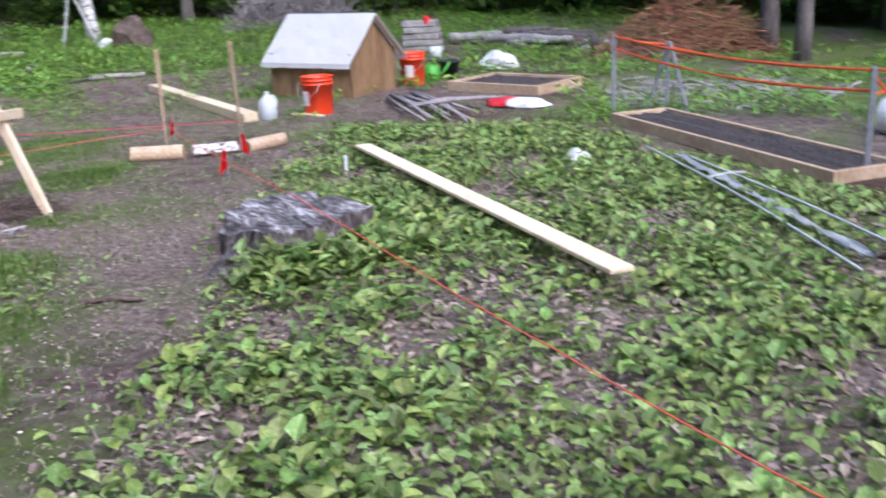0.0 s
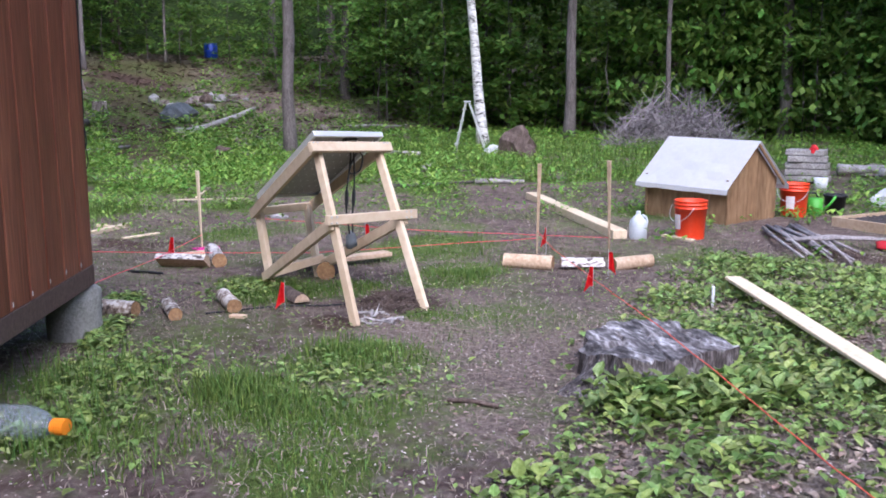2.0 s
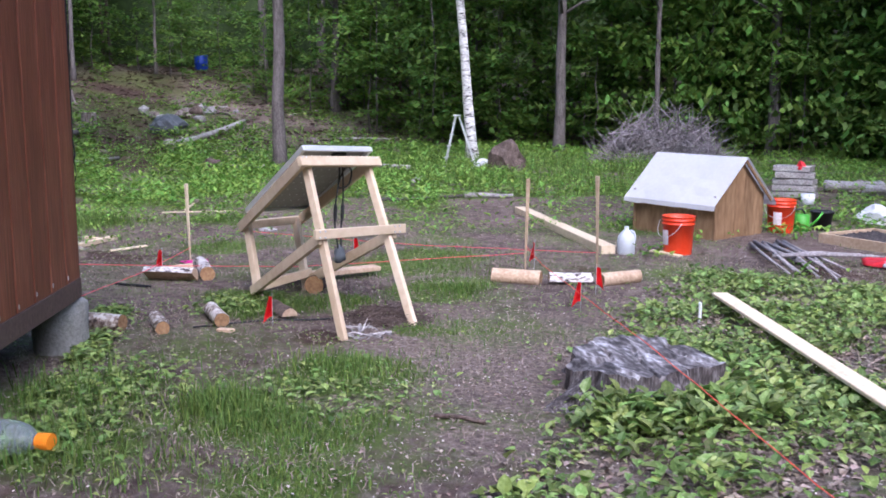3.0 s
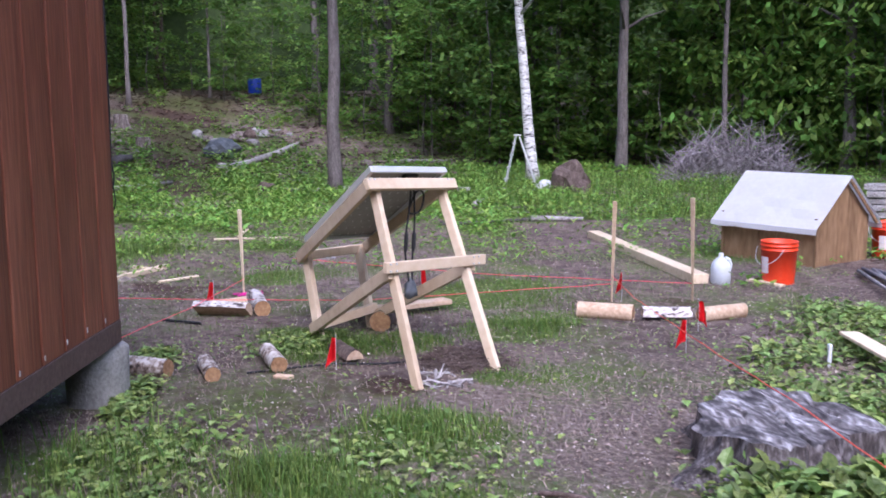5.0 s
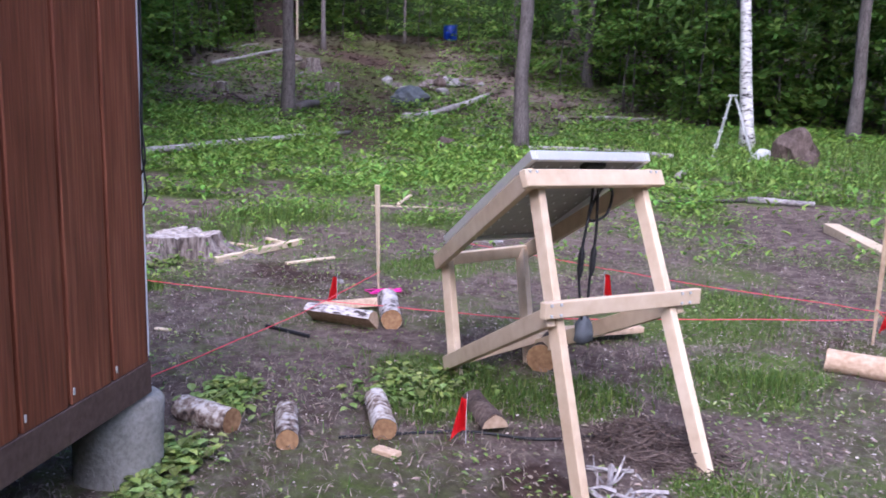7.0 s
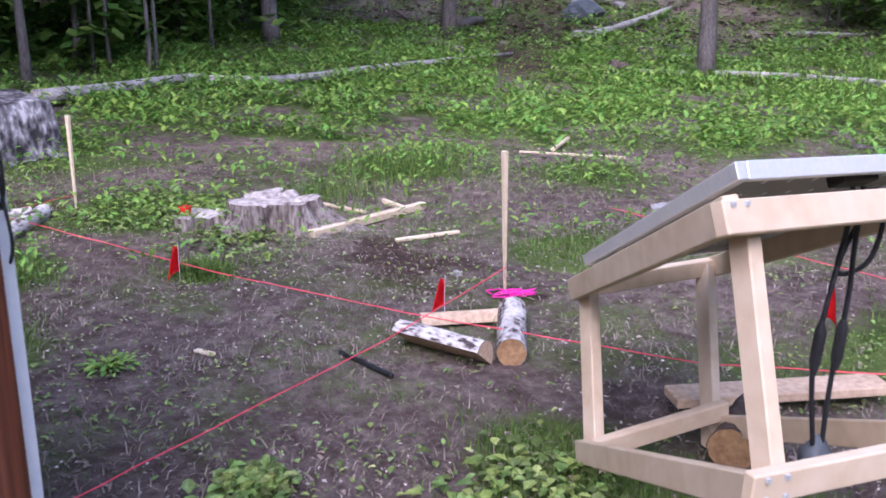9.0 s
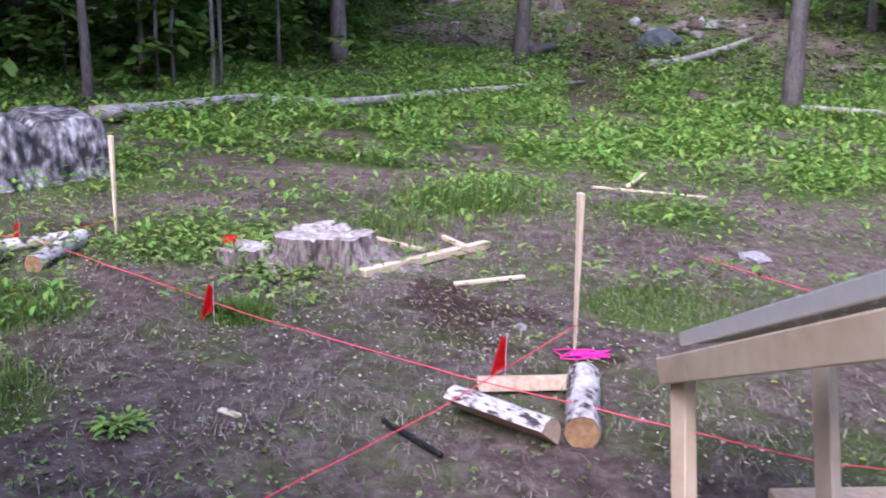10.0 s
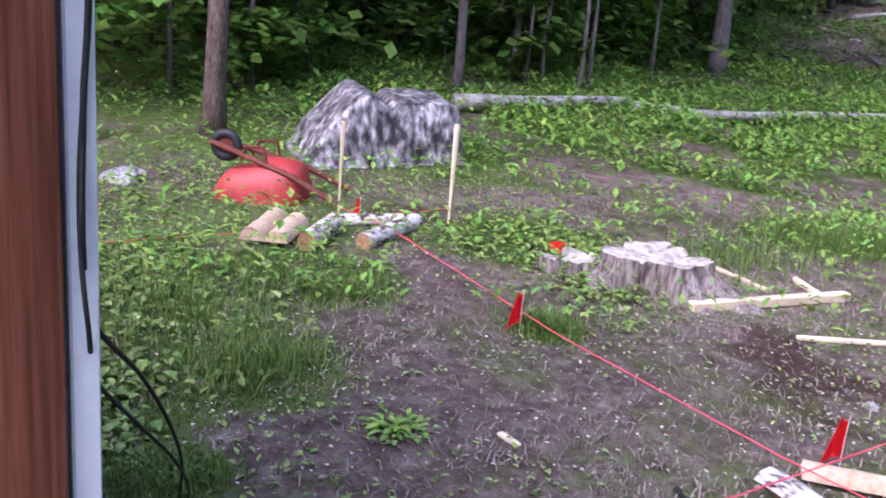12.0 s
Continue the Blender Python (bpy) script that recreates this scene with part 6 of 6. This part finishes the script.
# ---- plants, grass, litter ----
rv = random.Random(11)
spots = []
while len(spots) < 25000:
    x, y = rv.uniform(-2.6, 4.0), rv.uniform(0.2, 8.0)
    k = bed_of_leaves(x, y)
    gap = 0.5 + 0.9 * noise.noise((x * 1.9, y * 1.9, 71))
    if rv.random() > k * min(1, max(0.06, 2.6 * gap - 0.80 + 0.10 * y)) or math.hypot(x + 0.43, y - 4.0) < 0.40:
        continue
    ln = (0.024 + 0.05 * rv.random() ** 1.4) * (1 + 0.4 * noise.noise((x * 2.2, y * 2.2, 81)))
    spots.append((on(x, y, rv.uniform(0.005, 0.085) * (0.4 + 0.6 * k)), ln, ln * rv.uniform(0.6, 0.85), rv.uniform(0, 6.28), rv.uniform(-0.3, 1.05)))
for _ in range(1700):
    a, d = rv.uniform(0, 6.28), 0.44 + abs(rv.gauss(0, 0.24))
    x, y = -0.43 + d * math.cos(a), 4.0 + d * math.sin(a)
    if bed_of_leaves(x, y) < 0.35 or (1.9 < a < 4.2 and rv.random() < 0.7):
        continue
    ln = rv.uniform(0.04, 0.085)
    spots.append((on(x, y, rv.uniform(0.01, 0.09)), ln, ln * rv.uniform(0.5, 0.72), rv.uniform(0, 6.28), rv.uniform(0.1, 1.1)))
for _ in range(700):
    a, d = rv.gauss(-0.7, 0.36), 0.42 + 0.32 * rv.random()
    ln = rv.uniform(0.045, 0.09)
    spots.append((on(-0.43 + d * math.cos(a), 4.0 + d * math.sin(a), rv.uniform(0.02, 0.13)), ln, ln * rv.uniform(0.5, 0.72), rv.uniform(0, 6.28), rv.uniform(0.2, 1.2)))
sheet_of_leaves("groundcover", spots, LEAF, "broad-leaved green groundcover plants round the stump", "plants")
spots = []
while len(spots) < 5400:
    px, py, r = rv.choice(((-3.33, 2.70, .12), (-3.28, 2.60, .12), (-3.10, 2.50, .14), (-3.0, 2.42, .12), (-3.75, 3.02, .13), (-3.9, 3.15, .10), (-5.9, 1.8, .6), (-5.5, 1.6, .5), (-5.1, 1.8, .4), (-6.6, 1.3, .6), (-4.75, 1.75, .3), (-7.45, 3.3, .5), (-8.1, 1.3, .6), (-2.4, 2.1, .5), (-2.0, 1.7, .5), (-2.5, 2.4, .4), (-1.6, 2.9, .5), (-6.2, 1.6, .7), (-6.75, 3.7, .35), (-7.4, 4.1, .3), (-3.55, 3.9, .3)))
    x, y = px + rv.gauss(0, r * 0.5), py + rv.gauss(0, r * 0.5)
    if (Vector((x, y, 0)) - SHED.translation).dot(Vector((0.72, 0.69, 0))) < 0.0 and x > -3.4:
        continue
    ln = rv.uniform(0.025, 0.06)
    spots.append((on(x, y, rv.uniform(0.005, 0.05)), ln, ln * rv.uniform(0.6, 0.8), rv.uniform(0, 6.28), rv.uniform(-0.2, 0.7)))
sheet_of_leaves("weeds", spots, LEAF, "low green leafy weeds by the shed and stakes", "plants")
spots = []
while len(spots) < 16000:
    x, y = rv.uniform(-9, 2.2), rv.uniform(0.3, 9)
    loc = SHED.inverted() @ Vector((x, y, 0))
    if (loc.y < 0.02 and loc.x > -0.02) or rv.random() > 0.08 + 0.9 * ease(-0.1, 0.5, noise.noise((x * 1.4, y * 1.4, 120)) + 0.5 * noise.noise((x * 4, y * 4, 121))):
        continue
    ln = rv.uniform(0.010, 0.032)
    spots.append((on(x, y, rv.uniform(0.001, 0.02)), ln, ln * rv.uniform(0.4, 0.75), rv.uniform(0, 6.28), rv.uniform(-0.1, 0.8)))
sheet_of_leaves("seedlings", spots, LEAF, "tiny green seedlings and clover scattered over the yard", "plants")
spots = []
for _ in range(110):
    a, d = rv.uniform(0, 6.28), abs(rv.gauss(0, 0.06))
    ln = rv.uniform(0.022, 0.05)
    spots.append((on(-5.04 + d * math.cos(a), 2.86 + d * math.sin(a), rv.uniform(0.005, 0.03)), ln, ln * 0.5, a, rv.uniform(0.0, 0.6)))
sheet_of_leaves("dock_plant", spots, WEED, "flat pale green rosette of broad leaves on bare soil", "plant")
spots = []
tries = 0
while len(spots) < 80000 and tries < 1000000:
    tries += 1
    x, y = rv.uniform(-30, 1.5), rv.uniform(-0.5, 27)
    u, v = uphill(x, y)
    if u < 8 and not (x < -6.2 and y < 5):
        continue
    d = math.hypot(x + 2, y - 4)
    if rv.random() > min(1, 11 / d) or rv.random() > greenness(x, y) * 1.15 - 0.12:
        continue
    ln = rv.uniform(0.03, 0.075) * (1 + max(0, d - 8) * 0.05)
    spots.append((on(x, y, rv.uniform(0.0, 0.13) * (1 + d * 0.03)), ln, ln * rv.uniform(0.35, 0.6), rv.uniform(0, 6.28), rv.uniform(-0.1, 1.0)))
lush = []
while len(lush) < 20000:
    u, v = rv.uniform(9.2, 21), rv.uniform(-7, 7)
    x, y = -0.82 * u + 0.57 * v, 0.57 * u + 0.82 * v
    n1 = noise.noise((x * 0.9, y * 0.9, 40)) + 0.6 * noise.noise((x * 2.4, y * 2.4, 44))
    if rv.random() > ease(10.6, 12.6, u + 1.3 * n1 - 0.1 * max(0, v) + min(2.2, max(0, -v - 0.8))) * (0.45 + 0.9 * n1) + 0.02 or abs(v + 0.1 + 0.075 * max(0, u - 17)) < 0.5 * ease(14, 18, u):
        continue
    ln = rv.uniform(0.05, 0.10) * (1 + 0.02 * u)
    lush.append((on(x, y, rv.uniform(0.0, 0.17)), ln, ln * rv.uniform(0.35, 0.6), rv.uniform(0, 6.28), rv.uniform(-0.1, 1.0)))
sheet_of_leaves("tall_weeds", lush, WEED, "lush light green weeds at the edge of the clearing", "plants")
bed_weeds = []
while len(bed_weeds) < 6500:
    x, y = rv.uniform(-2.5, 4.5), rv.uniform(7.6, 13.5)
    if noise.noise((x * 0.9, y * 0.9, 52)) + 0.5 * noise.noise((x * 2.5, y * 2.5, 53)) < -0.02 or math.hypot(x + 0.4, y - 8.3) < 0.7 or (-2.2 < x < -1.0 and y < 9.6):
        continue
    p = Vector((x - 0.60, y - 7.76, 0))
    if -0.05 < p.dot(bedx) < 2.7 and -0.05 < p.dot(bedn) < 0.55:
        continue
    if abs((x + 0.82) * 0.94 + (y - 9.9) * -0.35) < 0.75 and abs((x + 0.82) * 0.35 + (y - 9.9) * 0.94) < 0.55:
        continue
    ln = rv.uniform(0.04, 0.10)
    bed_weeds.append((on(x, y, rv.uniform(0.0, 0.10)), ln, ln * rv.uniform(0.35, 0.6), rv.uniform(0, 6.28), rv.uniform(-0.1, 1.0)))
sheet_of_leaves("garden_weeds", bed_weeds, WEED, "bright green weeds round the raised beds", "plants")
sheet_of_leaves("clearing_weeds", spots, WEED, "bright green weeds and ferns over the clearing", "plants")
spots = []
tries = 0
while len(spots) < 44000 and tries < 900000:
    tries += 1
    if tries % 3:
        px, py, r = rv.choice(GREEN_PATCHES)
        x, y = px + rv.gauss(0, r * 0.6), py + rv.gauss(0, r * 0.6)
    else:
        x, y = rv.uniform(-11, 1.0), rv.uniform(0.3, 12)
    if rv.random() > greenness(x, y) ** 1.3 * max(0.15, 0.7 + 1.2 * noise.noise((x * 3.1, y * 3.1, 33))):
        continue
    loc = SHED.inverted() @ Vector((x, y, 0))
    if loc.y < -0.05 and loc.x > -0.05:
        continue
    tall = 0.018 + 0.06 * max(0, noise.noise((x * 1.7, y * 1.7, 90)) + 0.35)
    spots.append((on(x, y, -0.005), tall * rv.uniform(0.5, 1.5), rv.uniform(0.0018, 0.0034), rv.uniform(0, 6.28), rv.uniform(0.1, 0.9)))
for px, py, r, h, c in ((-1.75, 3.25, .28, .09, 900), (-1.75, 2.4, .14, .17, 380), (-2.45, 2.10, .4, .13, 420), (-1.95, 1.65, .4, .12, 420), (-1.5, 2.46, .22, .12, 260), (-1.4, 1.85, .3, .09, 220), (-3.3, 4.1, .22, .07, 400), (-6.1, 3.42, .09, .10, 160), (-5.45, 2.3, .22, .12, 500), (-5.9, 1.8, .4, .13, 600), (-8.2, 5.4, .5, .16, 800), (-7.6, 4.6, .4, .13, 500)):
    for _ in range(c):
        x, y = px + rv.gauss(0, r * 0.55), py + rv.gauss(0, r * 0.55)
        spots.append((on(x, y, -0.005), h * rv.uniform(0.4, 1.3), rv.uniform(0.002, 0.004), rv.uniform(0, 6.28), rv.uniform(0.1, 0.9)))
for _ in range(9000):
    x, y = rv.uniform(-13.5, -5), rv.uniform(11.5, 20)
    if greenness(x, y) > 0.35:
        spots.append((on(x, y), rv.uniform(0.12, 0.38), rv.uniform(0.004, 0.008), rv.uniform(0, 6.28), rv.uniform(0.1, 0.8)))
sheet_of_blades("grass", spots, GRASS, "patchy tufts of bright green grass on bare soil")
spots = []
while len(spots) < 15000:
    x, y = rv.uniform(-9.5, 3.2), rv.uniform(0.6, 10.5)
    d = math.hypot(x + 1.5, y - 3)
    near_leaf = bed_of_leaves(x, y)
    if rv.random() > 0.35 + 0.6 * littered(x, y) - 0.03 * d:
        continue
    ln = rv.uniform(0.01, 0.035) * (1 + near_leaf)
    spots.append((on(x, y, 0.004), ln, ln * rv.uniform(0.3, 0.7), rv.uniform(0, 6.28), rv.uniform(-0.1, 0.35)))
for _ in range(9000):
    x, y = rv.uniform(-2.2, 3.6), rv.uniform(0.6, 7.5)
    if rv.random() < bed_of_leaves(x, y):
        ln = rv.uniform(0.02, 0.055)
        spots.append((on(x, y, rv.uniform(0.004, 0.03)), ln, ln * rv.uniform(0.4, 0.75), rv.uniform(0, 6.28), rv.uniform(-0.3, 0.5)))
sheet_of_leaves("leaf_litter", spots, DEADLEAF, "dry pale brown leaves scattered on the soil", "leaf litter")
spots = []
for _ in range(19000):
    x, y = rv.uniform(-9.0, 1.6), rv.uniform(1.0, 8.5)
    if noise.noise((x * 0.8, y * 0.8, 55)) < -0.25:
        continue
    ln = rv.uniform(0.004, 0.02)
    spots.append((on(x, y, 0.004), ln, ln * rv.uniform(0.35, 0.8), rv.uniform(0, 6.28), rv.uniform(-0.2, 0.3)))
straws = []
while len(straws) < 60000:
    x, y = rv.uniform(-9.5, 1.5), rv.uniform(0.6, 11)
    if rv.random() > 0.25 + 0.75 * ease(-0.3, 0.4, noise.noise((x * 1.1, y * 1.1, 66))) or rv.random() < 0.05 * math.hypot(x + 2, y - 3):
        continue
    straws.append((on(x, y, 0.001), rv.uniform(0.012, 0.045), rv.uniform(0.0012, 0.0028), rv.uniform(0, 6.28), rv.uniform(0.8, 2.6)))
sheet_of_blades("dry_grass", straws, STRAW, "flattened dry straw-coloured grass over the soil")
sheet_of_leaves("wood_chips", spots, CHIP, "small pale wood chips scattered on the yard", "wood chips", 0.05)
spots = []
for _ in range(9000):
    u, v = rv.uniform(24, 44), rv.uniform(-12, 12)
    x, y = -0.82 * u + 0.57 * v, 0.57 * u + 0.82 * v
    ln = rv.uniform(0.08, 0.28)
    spots.append((on(x, y, 0.03), ln, ln * rv.uniform(0.2, 0.6), rv.uniform(0, 6.28), rv.uniform(-0.1, 0.5)))
hill = []
while len(hill) < 11000:
    u, v = rv.uniform(21, 42), rv.uniform(-11, 11)
    x, y = -0.82 * u + 0.57 * v, 0.57 * u + 0.82 * v
    if noise.noise((x * 0.35, y * 0.35, 12)) + 0.5 * noise.noise((x, y, 17)) < -0.02 + 0.012 * (u - 21) or abs(v + 0.1 + 0.075 * min(16, max(0, u - 17))) < 0.8:
        continue
    ln = rv.uniform(0.08, 0.22)
    hill.append((on(x, y, rv.uniform(0.0, 0.25)), ln, ln * rv.uniform(0.35, 0.6), rv.uniform(0, 6.28), rv.uniform(-0.1, 0.9)))
sheet_of_leaves("hillside_weeds", hill, WEED, "green weeds and brambles scattered over the hillside", "plants")
sheet_of_leaves("hillside_litter", spots, HILLLEAF, "dry leaves, bark and slash over the hillside", "leaf litter")
